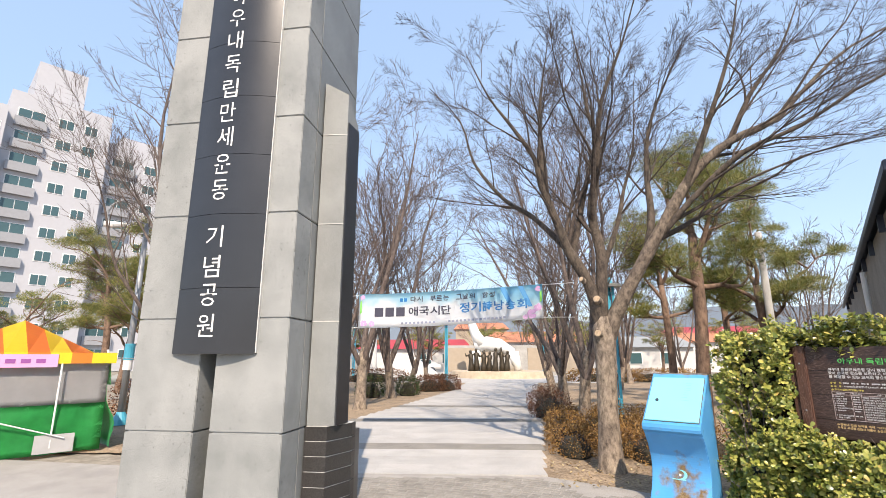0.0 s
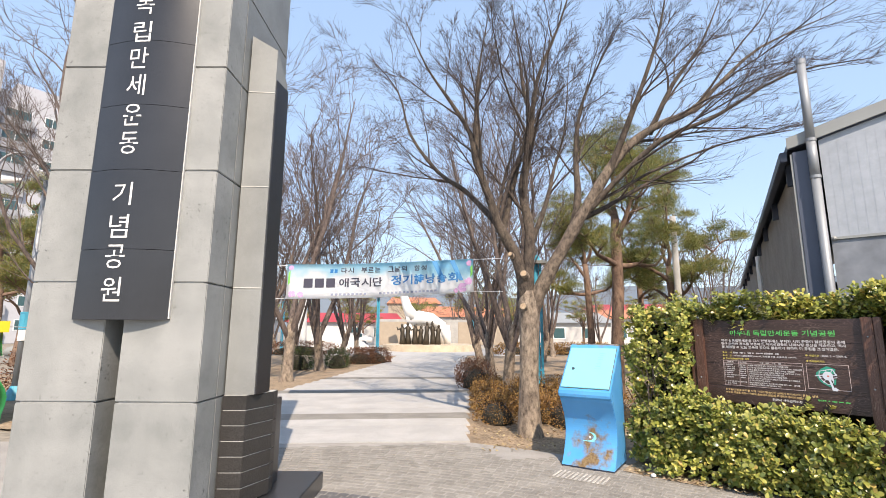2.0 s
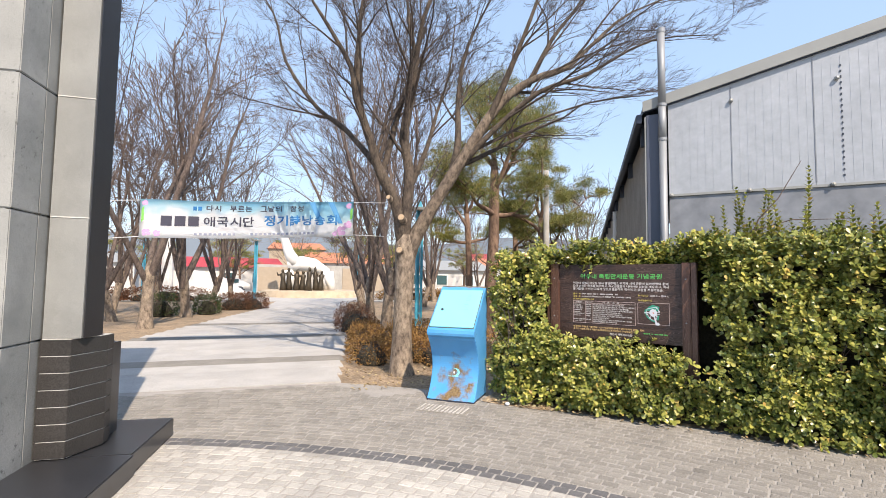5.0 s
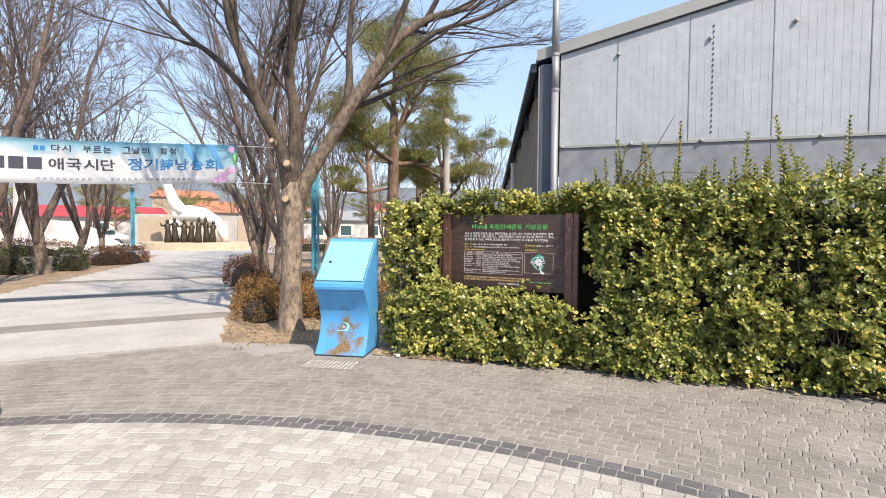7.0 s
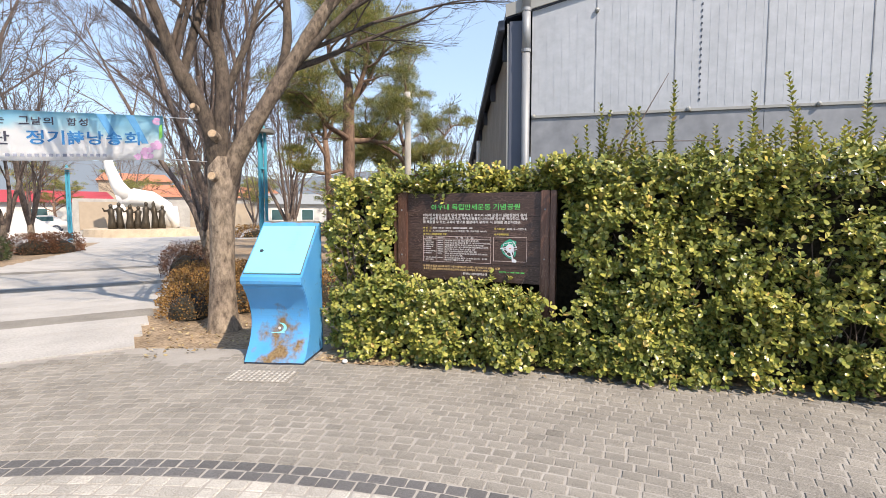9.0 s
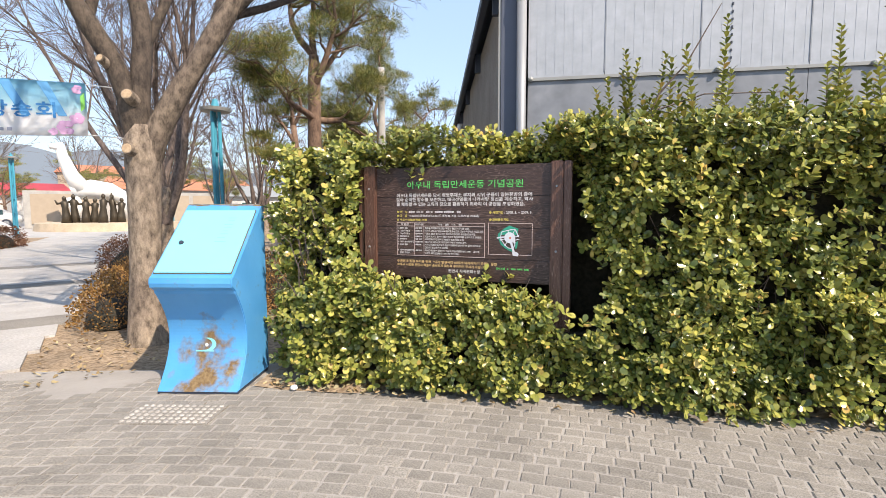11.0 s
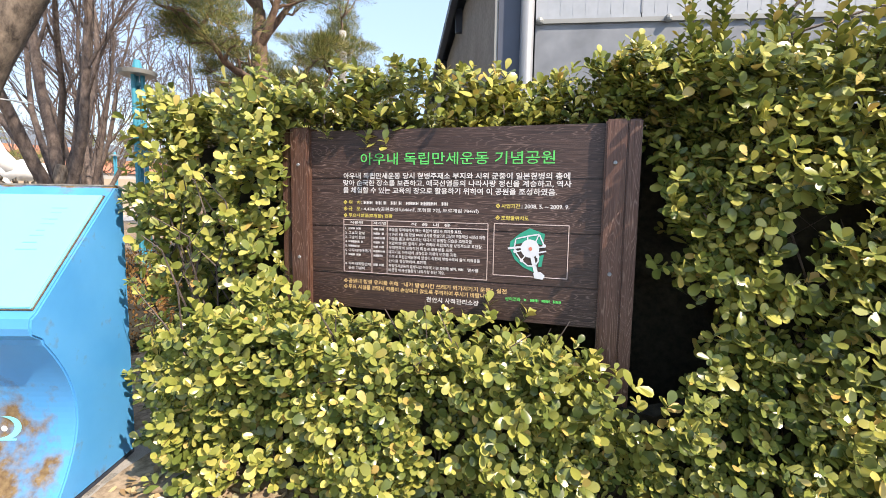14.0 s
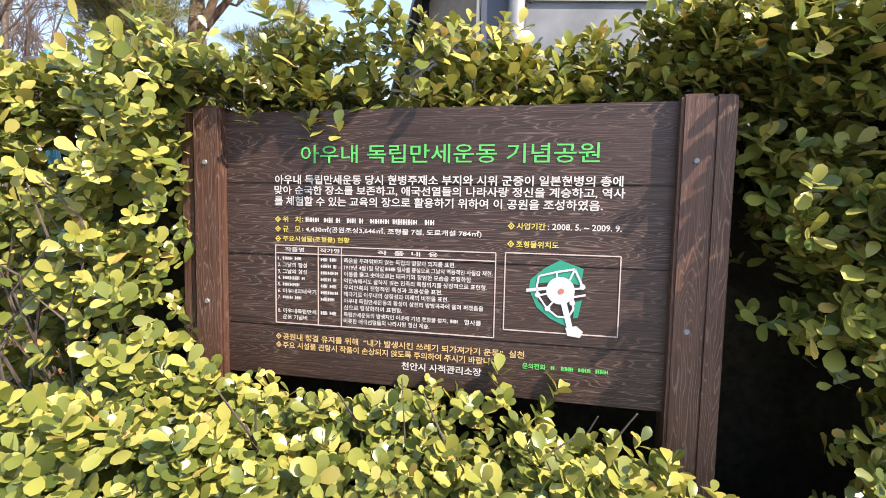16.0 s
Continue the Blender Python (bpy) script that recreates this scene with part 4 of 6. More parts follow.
def hedge():
    hd = empty("hedge", HEDGE)
    tagged(hd, "clipped evergreen hedge with glossy yellow-green leaves round the board", "hedge")
    lv, ly = Leaves(21), Leaves(22)
    rng = np.random.RandomState(5)
    twigs = bmesh.new()

    def top(s):
        return 1.76 + 0.04 * min(1, max(0, s - 0.6)) + 0.15 * min(1, max(0, (s - 2.35) / 0.8)) + 0.06 * wob(s, 0, 0, 1.3)

    def scatter(n, pick, normal, size=0.066, count=(5, 9), lift=0.5, into=None, deep=0.085):
        for _ in range(n):
            p = np.array(pick())
            # thin, hollow growth beside the board's far post
            if 2.02 < p[0] < 2.47 and p[2] < 1.05 and p[1] > 0.11 and rng.rand() < 0.3:
                continue
            w1 = wob(p[0], p[1], p[2], 1.9)
            q = p + np.array(normal) * (0.13 * w1 + 0.05 * wob(p[0], p[1], p[2], 5.0) - abs(rng.normal(0, deep)))
            ax = np.array(normal) * 0.8 + np.array((0, 0, lift)) + rng.normal(0, 0.36, 3)
            if wob(p[0], p[1], p[2], 2.9, 7) < -0.30 and rng.rand() < 0.75:
                continue
            (into or (ly if rng.rand() < 0.35 else lv)).shoot(q, ax, rng.randint(*count), rng.uniform(0.03, 0.09), size * rng.uniform(0.75, 1.15))

    U = rng.uniform
    base_n = (0, -1, 0)
    scatter(620, lambda: (U(0.12, 1.3), 0.02 + 0.10 * (1 - U(0, 1)), U(0.05, 0.74)), base_n, into=ly)                # low front
    scatter(390, lambda: (U(1.1, 1.9), 0.02 + 0.10 * (1 - U(0, 1)), U(0.05, 0.70)), base_n)
    scatter(290, lambda: (U(1.8, 2.5), 0.08 + 0.10 * (1 - U(0, 1)), U(0.05, 0.48)), base_n)
    scatter(150, lambda: (U(0.35, 1.75), U(0.28, 0.46), 0.80), (0, -0.3, 1), lift=0.2, into=ly)
    scatter(360, lambda: (U(0.3, 1.4), U(0.02, 0.45), 0.75), (0, -0.2, 1), lift=0.2, into=ly)                        # ledge under the board
    scatter(190, lambda: (lambda q: (q, U(0.05, 0.30), 0.715 - 0.14 * max(0, q - 1.6)))(U(1.3, 2.05)), (0, -0.2, 1), lift=0.2)
    scatter(900, lambda: (U(-0.15, 0.54), U(0.28, 0.54), U(0.08, 1.87)), base_n, into=ly, deep=0.12)                          # beside the stand
    scatter(4300, lambda: (lambda q: (q, 0.0 + 0.06 * max(0, 1 - (q - 2.4) / 0.5) + U(0, 0.10), U(0.04, 1.93)))(U(2.40, 6.6)), base_n)
    scatter(760, lambda: (U(2.45, 3.9), U(0.04, 0.22), U(0.1, 1.9)), base_n, deep=0.03)
    # paler colour in these two lends sunlight to growth that lies in shade
    scatter(300, lambda: (U(2.15, 2.95), U(0.25, 0.95), U(1.74, 1.98)), (0.1, -0.6, 0.8), deep=0.02, into=ly)
    scatter(170, lambda: (U(2.2, 2.75), U(0.42, 0.8), U(1.60, 1.88)), (0.1, -0.8, 0.4), deep=0.03, into=ly)
    scatter(500, lambda: (U(2.45, 6.6), U(0.14, 0.28), U(0.04, 1.9)), base_n, deep=0.02)                            # second layer
    # cheek turns from the sun; its paler leaves carry the light as colour
    scatter(260, lambda: (2.47 + U(-0.04, 0.08), U(0.05, 0.75), U(1.2, 1.88)), (-1, -0.4, 0.3), into=ly)                       # cheek beside the board
    scatter(620, lambda: (lambda q: (q, 0.60 - 0.17 * q / 2.3 + U(-0.03, 0.12), U(1.77, 1.97)))(U(0.3, 2.6)), (0, -0.8, 0.5), into=ly)   # brow over the board

    # sunlit look here also comes from the paler leaf colour
    scatter(240, lambda: (U(2.3, 2.56), U(0.16, 0.46), U(1.0, 1.85)), (-0.1, -0.85, 0.4), deep=0.02, into=ly)             # beside the board's post

    scatter(70, lambda: (U(1.95, 2.42), U(0.0, 0.11), U(0.42, 0.66)), (-0.1, -0.8, 0.5), deep=0.03)

    def pick_top():
        s = U(-0.2, 6.6)
        return s, U(0.05 if s > 2.5 else 0.45, 1.1), top(s)
    scatter(2300, pick_top, (0, -0.15, 1), lift=0.3)
    scatter(420, lambda: (-0.18, U(0.3, 1.1), U(0.1, 1.82)), (-1, 0, 0), into=ly)                                    # end beside the stand
    scatter(500, lambda: (U(0.0, 6.6), 1.12, U(0.1, 1.9)), (0, 1, 0))
    scatter(200, lambda: (6.66, U(0.1, 1.1), U(0.1, 1.95)), (1, 0, 0))
    # upright shoots above the clipped top
    for i in range(250):
        s = U(-0.1, 6.5)
        big = s > 2.3
        h = U(0.08, 0.2) if not big else U(0.10, 0.34)
        if i < 16:
            s, h = (2.42, 2.50, 2.56, 2.62, 2.70, 2.78, 2.86, 2.95, 3.2, 3.75, 4.1, 4.4, 4.7, 5.2, 5.6, 6.0)[i], (0.42, 0.52, 0.64, 0.58, 0.70, 0.62, 0.54, 0.48, 0.76, 0.58, 0.68, 0.5, 0.72, 0.54, 0.63, 0.68)[i]
        w = U(0.12 if big else 0.5, 0.8)
        p = np.array((s, w, top(s) - 0.05))
        d = np.array((rng.normal(0, 0.14), rng.normal(0, 0.14), 1.0))
        rod([tuple(p), tuple(p + d * h)], [0.004, 0.002], 4, twigs)
        k = int(h / 0.021)
        for j in range(k):
            t = (j + 1) / k
            an = j * 1.57 + rng.normal(0, 0.2)
            for sg in (0, math.pi):
                out = np.array((math.cos(an + sg), math.sin(an + sg), 0.55 + 0.5 * t))
                ln = U(0.050, 0.072) * (1.15 - 0.5 * t)
                (ly if s < 0.6 or j % 2 else lv).blade(p + d * h * t, out, np.array((0, 0, 1.0)) - out * 0.2, ln, ln * 0.62, 0.2, 0.1)
    oy = link("leaves", ly.mesh("leaves"), LEAF_YELLOW_LIT, hd, "paler yellow-green leaves, by the far post painted pale as sunlit")
    oy["kind"] = "stuff"
    ob = link("leaves", lv.mesh("leaves"), LEAF, hd)
    ob["kind"] = "stuff"
    # bare twigs inside, showing in the gaps
    for _ in range(300):
        s = U(-0.15, 6.4)
        if 1.75 < s < 2.7:
            continue
        w = U(0.12, 0.3) if s > 2.3 else U(0.3, 0.45) if s < 0.5 else U(0.12, 0.3)
        z0 = U(0.0, 1.0) if (s > 2.3 or s < 0.5) else U(0.0, 0.35)
        a = np.array((s, w + 0.1, z0))
        b = a + np.array((rng.normal(0, 0.12), -U(0.02, 0.16), U(0.2, 0.5)))
        c = b + np.array((rng.normal(0, 0.1), -U(0.0, 0.08), U(0.05, 0.2)))
        rod([tuple(a), tuple(b), tuple(c)], [0.006, 0.004, 0.002], 4, twigs)
    rod([(2.66, 0.45, 1.85), (2.78, 0.42, 2.15), (2.95, 0.40, 2.35), (3.15, 0.42, 2.72)], [0.009, 0.008, 0.006, 0.003], 6, twigs)
    rod([(2.70, 0.42, 2.02), (3.05, 0.35, 2.12), (3.5, 0.3, 2.10)], [0.006, 0.005, 0.003], 5, twigs)
    tw = part("twig_growth", twigs, BARK_FAR, hd)
    tw["kind"] = "stuff"
    # added solid filler inside the hedge; its near-black colour stands for gap shade
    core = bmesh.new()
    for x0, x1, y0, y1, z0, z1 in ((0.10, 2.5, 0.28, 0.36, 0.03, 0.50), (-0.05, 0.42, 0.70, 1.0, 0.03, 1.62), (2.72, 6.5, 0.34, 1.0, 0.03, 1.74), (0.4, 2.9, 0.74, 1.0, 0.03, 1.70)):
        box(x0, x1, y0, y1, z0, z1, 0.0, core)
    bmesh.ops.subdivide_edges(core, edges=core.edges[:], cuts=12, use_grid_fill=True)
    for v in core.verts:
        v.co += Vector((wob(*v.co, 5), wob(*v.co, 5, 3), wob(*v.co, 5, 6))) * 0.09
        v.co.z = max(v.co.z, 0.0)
    part("shade_core", core, CORE, hd, "solid near-black filler standing for shade between the leaves")


hedge()


# ---- trees ----
class Wood:
    """Collects tapered limbs for one mesh."""

    def __init__(self, seed):
        self.v, self.f, self.rng = [], [], random.Random(seed)
        self.bough = None

    def tube(self, pts, radii, sides):
        o = len(self.v)
        n = len(pts)
        for i, p in enumerate(pts):
            d = (pts[min(i + 1, n - 1)] - pts[max(i - 1, 0)]).normalized()
            a = d.cross(Vector((0.31, 0.87, 0.2)))
            a = a.normalized() if a.length > 1e-4 else Vector((1, 0, 0))
            b = d.cross(a)
            for k in range(sides):
                t = 2 * math.pi * k / sides
                self.v.append(tuple(p + (a * math.cos(t) + b * math.sin(t)) * radii[i]))
        for i in range(n - 1):
            for k in range(sides):
                self.f.append((o + i * sides + k, o + i * sides + (k + 1) % sides, o + (i + 1) * sides + (k + 1) % sides, o + (i + 1) * sides + k))
        self.f.append(tuple(o + (n - 1) * sides + k for k in range(sides)))

    def line(self, p, d, length, segs, wander, lift):
        pts = [p]
        for _ in range(segs):
            r = self.rng
            d = (d + Vector((r.gauss(0, wander), r.gauss(0, wander), r.gauss(0, wander) + lift))).normalized()
            p = p + d * (length / segs)
            pts.append(p)
        return pts

    def grow(self, pts, r0, r1, level, spread=0.5, lift=0.05, kids=(6, 6, 5, 4), ratio=0.55, rmin=0.004):
        """A limb along pts with its side branches."""
        n = len(pts)
        radii = [r0 + (r1 - r0) * (i / (n - 1)) ** (1.0 if level == 0 else 0.85) for i in range(n)]
        if level == 0 and self.bough:
            self.bough.tube(pts, [q * self.rng.uniform(0.94, 1.1) for q in radii], 12)
        else:
            self.tube(pts, radii, (10, 7, 5, 4, 3)[min(level, 4)])
        if level >= len(kids):
            return
        total = sum((b - a).length for a, b in zip(pts, pts[1:]))
        r = self.rng
        k = kids[level]
        for j in range(k):
            t = 0.25 + 0.75 * (j + r.random() * 0.9) / k
            x = min(t, 0.985) * (n - 1)
            i = int(x)
            p = pts[i].lerp(pts[i + 1], x - i)
            d = (pts[i + 1] - pts[i]).normalized()
            perp = d.cross(Vector((r.gauss(0, 1), r.gauss(0, 1), r.gauss(0, 1))))
            perp = perp.normalized() if perp.length > 1e-4 else Vector((1, 0, 0))
            a = spread * r.uniform(0.55, 1.25)
            nd = (d * math.cos(a) + perp * math.sin(a)).normalized()
            if nd.z < -0.1:
                nd.z *= -0.3
            ln = total * (ratio + 0.07 * level) * r.uniform(0.6, 1.25) * (1.25 - 0.65 * t)
            rr = max(radii[i] * r.uniform(0.34, 0.52), rmin)
            sub = self.line(p, nd, ln, (6, 6, 5, 3, 2)[min(level + 1, 4)], 0.1, lift)
            self.grow(sub, rr, max(rr * 0.2, rmin * 0.4), level + 1, spread, lift, kids, ratio, rmin)

    def mesh(self, name):
        me = bpy.data.meshes.new(name)
        me.from_pydata(self.v, [], self.f)
        me.polygons.foreach_set("use_smooth", [True] * len(me.polygons))
        return me


def limb(points):
    """Smooths a rough polyline into a limb."""
    pts = [Vector(p) for p in points]
    out = []
    for i in range(len(pts) - 1):
        a, b, c, d = pts[max(i - 1, 0)], pts[i], pts[i + 1], pts[min(i + 2, len(pts) - 1)]
        for k in range(3):
            t = k / 3
            out.append(0.5 * (2 * b + (c - a) * t + (2 * a - 5 * b + 4 * c - d) * t * t + (3 * b - a - 3 * c + d) * t ** 3))
    out.append(pts[-1])
    return out


def near_tree():
    """The forked street tree beside the map stand: local x across the path's view, y away, z up."""
    tr = empty("tree", frame_of((2.34, 7.85), (0.967, -0.25)))
    tagged(tr, "bare forked deciduous tree with sawn branch stubs and rough bark", "tree")
    w = Wood(3)
    trunk = limb([(0.05, 0, -0.1), (0.04, 0, 0.25), (0.05, 0.02, 0.9), (0.07, 0, 1.55), (0.08, 0, 2.2)])
    t0 = Wood(2)
    t0.tube(trunk, [0.24, 0.215, 0.19, 0.175, 0.162, 0.152, 0.148, 0.148, 0.150, 0.155, 0.165, 0.17, 0.12], 16)
    kids = (12, 9, 6, 3)

    def arm(points, r0, k=kids, r1=0.004, bark=BARK_BOUGH):
        w.bough = Wood(8)
        w.grow(limb(points), r0 * 1.12, r1, 0, 0.58, 0.022, k, 0.38, 0.0026)
        link("bough", w.bough.mesh("bough"), bark, tr)
    thin = (11, 8, 6, 3)
    arm([(0.10, 0, 1.80), (0.27, -0.03, 2.25), (0.67, -0.1, 2.94), (1.05, -0.15, 3.57), (1.56, -0.2, 4.35), (2.12, -0.15, 4.80), (2.69, -0.1, 5.05), (3.18, 0, 5.51), (3.95, 0.1, 6.2), (5.3, 0.2, 6.8)], 0.115, bark=BARK_ARM)
    arm([(0.8, -0.1, 3.2), (0.91, 0, 3.76), (0.92, 0.15, 4.5), (1.03, 0.25, 5.33), (1.35, 0.35, 6.14), (1.89, 0.5, 7.2)], 0.06, thin)
    arm([(1.40, -0.2, 4.1), (1.69, -0.4, 4.83), (1.88, -0.55, 5.32), (2.13, -0.7, 6.07), (2.28, -0.9, 6.9)], 0.055, thin)
    arm([(2.05, -0.15, 4.7), (2.5, 0, 5.59), (3.07, 0.2, 6.4), (3.58, 0.4, 7.5)], 0.042, (9, 8, 5, 3))
    arm([(0.96, -0.12, 3.35), (1.46, -0.3, 3.89), (2.13, -0.5, 4.45), (2.83, -0.7, 4.68), (3.75, -0.9, 5.16), (4.71, -1.1, 5.2)], 0.05, thin)
    arm([(0.06, 0, 1.95), (0.07, 0, 2.47), (0.12, 0.05, 3.2), (0.02, 0.1, 3.89), (0.14, 0.15, 4.62), (0.2, 0.2, 5.21), (0.08, 0.25, 5.81), (0.02, 0.3, 6.48), (-0.1, 0.35, 7.7)], 0.105)
    arm([(0.19, 0.2, 5.1), (0.32, 0.1, 5.93), (0.73, 0, 6.91), (1.02, -0.1, 7.8)], 0.045, (9, 8, 5, 3))
    arm([(0.1, 0.05, 2.9), (0.41, 0.2, 3.72), (0.57, 0.4, 4.37), (0.8, 0.6, 5.2), (0.94, 0.8, 6.6)], 0.045, thin)
    arm([(0.03, 0, 2.1), (-0.09, -0.03, 2.7), (-0.38, -0.1, 3.27), (-0.48, -0.15, 3.59), (-0.74, -0.25, 4.37), (-0.83, -0.3, 4.83), (-1.16, -0.4, 5.39), (-1.55, -0.5, 6.0), (-1.93, -0.6, 6.9)], 0.095)
    arm([(-0.72, -0.25, 4.3), (-0.73, -0.15, 5.32), (-0.7, 0, 6.14), (-0.52, 0.1, 7.3)], 0.05, thin)
    arm([(-0.40, -0.1, 3.3), (-0.97, 0.3, 4.0), (-1.51, 0.5, 4.45), (-2.11, 0.7, 5.33), (-2.43, 0.9, 6.36), (-3.2, 1.1, 7.4)], 0.05, thin)
    arm([(-0.34, -0.05, 3.1), (-0.12, 0.2, 4.13), (0.05, 0.4, 4.87), (0.22, 0.6, 5.55), (0.57, 0.8, 6.8)], 0.05, thin)
    link("trunk", t0.mesh("trunk"), BARK, tr, "pale grey-brown flaking trunk")
    link("crown", w.mesh("crown"), BARK_LIMB, tr)
    for a, b, r in (((0.04, -0.06, 2.42), (0.0, -0.19, 2.47), 0.055), ((0.03, -0.10, 1.93), (-0.02, -0.21, 1.95), 0.055), ((-0.14, -0.05, 2.74), (-0.21, -0.17, 2.79), 0.04)):
        part("sawn_stub", rod([a, b], [r * 1.25, r], 12), BARK, tr)
        d = (Vector(b) - Vector(a)).normalized()
        part("cut_face", rod([b, Vector(b) + d * 0.003], [r * 0.86, r * 0.84], 12), CUTWOOD, tr, "pale sawn wood")


def vase_tree(seed, height=7.0, stems=4, trunk=1.0, r=0.13, kids=(9, 7, 5, 3), rmin=0.0044):
    """A bare spreading tree, built at the origin. Returns the meshes of its trunk and of its crown."""
    t, w = Wood(seed), Wood(seed + 500)
    rr = w.rng
    lean = Vector((rr.uniform(-0.25, 0.25), rr.uniform(-0.25, 0.25), 1))
    tp = [Vector((0, 0, -0.1))] + [Vector((lean.x * trunk * q, lean.y * trunk * q, trunk * q)) for q in (0.15, 0.5, 1.0)]
    t.tube(tp + [tp[-1] + Vector((lean.x * 0.3, lean.y * 0.3, 0.35))], [r * 1.45, r * 1.05, r * 0.9, r * 0.85, r * 0.4], 10)
    top = tp[-1]
    for i in range(stems):
        a = 2 * math.pi * (i + rr.random() * 0.6) / stems
        out = rr.uniform(0.22, 0.6)
        d = Vector((math.cos(a) * out, math.sin(a) * out, 1)).normalized()
        pts = w.line(top - Vector((0, 0, 0.1 + 0.35 * rr.random())), d, (height - trunk) * rr.uniform(0.75, 1.0), 9, 0.085, 0.015)
        w.grow(pts, r * rr.uniform(0.48, 0.66), 0.010, 0, 0.55, 0.022, kids, 0.44, rmin)
    return t.mesh("bare_trunk"), w.mesh("bare_crown")


def plant_bare_trees():
    kinds = [vase_tree(40 + i, h, st, tk, r) for i, (h, st, tk, r) in enumerate(((9.2, 4, 1.3, 0.15), (8.2, 5, 0.9, 0.14), (10.0, 4, 1.7, 0.17)))]
    kinds.append(vase_tree(47, 9.0, 4, 1.2, 0.15, (7, 6, 5), 0.011))
    for a, b in kinds:
        a.materials.append(BARK)
        b.materials.append(BARK_FAR)
    spots = [(2.95, 12.0, 2, 0.85, 20), (3.2, 15.2, 0, 0.95, 80), (3.6, 18.6, 2, 0.9, 140), (4.2, 23.4, 0, 0.95, 10), (5.0, 28.0, 1, 1.0, 60),
             (-3.2, 16.3, 0, 1.2, 30), (-2.9, 20.8, 1, 1.25, 100), (-2.6, 24.6, 1, 1.0, 200), (-2.1, 28.8, 0, 0.95, 310), (-4.8, 19.0, 2, 0.95, 50),
             (-6.0, 23.0, 1, 1.1, 250), (-5.6, 28.0, 0, 1.0, 170), (-9.5, 21.0, 1, 1.0, 20), (8.0, 26.0, 1, 1.0, 210), (10.5, 32.0, 0, 1.1, 300),
             (16.5, 24.0, 0, 0.8, 75), (18.5, 27.0, 1, 0.9, 15), (-5.4, 10.3, 2, 1.1, 275), (-6.9, 12.6, 1, 0.95, 130), (-12.5, 30.0, 0, 0.9, 120), (1.5, 60.0, 1, 1.1, 90), (7.0, 55.0, 0, 1.0, 45), (-8.5, 36.5, 0, 0.9, 15), (-13.0, 40.0, 0, 0.9, 95), (9.0, 38.0, 0, 0.8, 200), (12.5, 41.0, 0, 0.9, 130), (-4.5, 48.0, 0, 0.9, 330), (16.0, 37.0, 0, 0.9, 60), (-18.0, 44.0, 0, 1.0, 185)]
    for x, y, k, s, a in spots:
        k = 3 if y > 17.5 or x < -8 or x > 12 else k
        t = empty("bare_tree", pose(x, y, 0, 0, 0, a))
        t.scale = (s, s, s)
        tagged(t, "bare leafless park tree with many fine upright twigs", "tree", "bare park trees")
        for name, me in (("trunk", kinds[k][0]), ("crown", kinds[k][1])):
            ob = new(name, me)
            ob.parent = t


def pine_tree(seed, height, fork, needles=300, blade=0.016):
    """Crooked red trunk that forks into bent limbs, with flat pads of needles at the branch ends."""
    w = Wood(seed)
    rr = w.rng
    tp = w.line(Vector((0, 0, -0.1)), Vector((rr.uniform(-.08, .08), rr.uniform(-.08, .08), 1)), height * fork, 7, 0.06, 0.08)
    w.tube(tp, [0.19, 0.165, 0.155, 0.148, 0.142, 0.138, 0.135, 0.10], 10)
    lv = Leaves(seed)
    pads = []

    def branch(p, d, ln, r, level):
        pts = w.line(p, d, ln, 6, 0.24 if level else 0.2, 0.07)
        w.tube(pts, [max(0.008, r * (1 - 0.13 * i)) for i in range(7)], 7 if level == 0 else 5)
        if level < 2:
            for _ in range(2):
                pads.append((pts[-1] + Vector((rr.gauss(0, .15), rr.gauss(0, .15), rr.uniform(-0.05, 0.15))), rr.uniform(0.26, 0.4)))
        if level == 2:
            pads.append((pts[-1], rr.uniform(0.26, 0.42)))
            if rr.random() < 0.6:
                pads.append((pts[4] + Vector((rr.gauss(0, .12), rr.gauss(0, .12), 0.06)), rr.uniform(0.18, 0.28)))
            return
        for j in range(6 if level == 0 else 3):
            i = rr.randint(2, 6)
            a = rr.uniform(0, 6.28)
            nd = Vector((math.cos(a), math.sin(a), rr.uniform(-0.1, 0.55))) + (pts[i] - pts[i - 1]).normalized() * 0.5
            branch(pts[i], nd.normalized(), ln * rr.uniform(0.32, 0.5), r * 0.42, level + 1)

    rest = height * (1 - fork)
    n = 6
    for k in range(n):
        a = 2 * math.pi * (k + rr.random() * 0.7) / n
        up = 0.35 + 1.5 * (k % 3) / 2
        d = Vector((math.cos(a), math.sin(a), up)).normalized()
        i = 5 + k % 3
        branch(tp[i], d, rest * (0.52 + 0.12 * (k % 3)), 0.08, 0)
    for k in range(3):          # dead stubs and low twigs on the bare trunk
        a = rr.uniform(0, 6.28)
        pts = w.line(tp[3 + k], Vector((math.cos(a), math.sin(a), 0.1)), rr.uniform(0.5, 1.0), 4, 0.2, 0.0)
        w.tube(pts, [0.025, 0.02, 0.014, 0.009, 0.005], 5)
    for p, rad in pads:
        for _ in range(needles):
            d = np.array((rr.gauss(0, 1), rr.gauss(0, 1), rr.gauss(0.15, 0.8)))
            d /= np.linalg.norm(d) + 1e-6
            q = np.array(p) + d * np.array((rad, rad, rad * 0.5)) * rr.random() ** 0.4
            lv.simple(q, d + np.array((0, 0, 0.55)), np.array((rr.gauss(0, 1), rr.gauss(0, 1), 1.0)), rr.uniform(0.07, 0.13), blade, True)
    return w.mesh("pine_trunk"), lv.mesh("pine_needles")


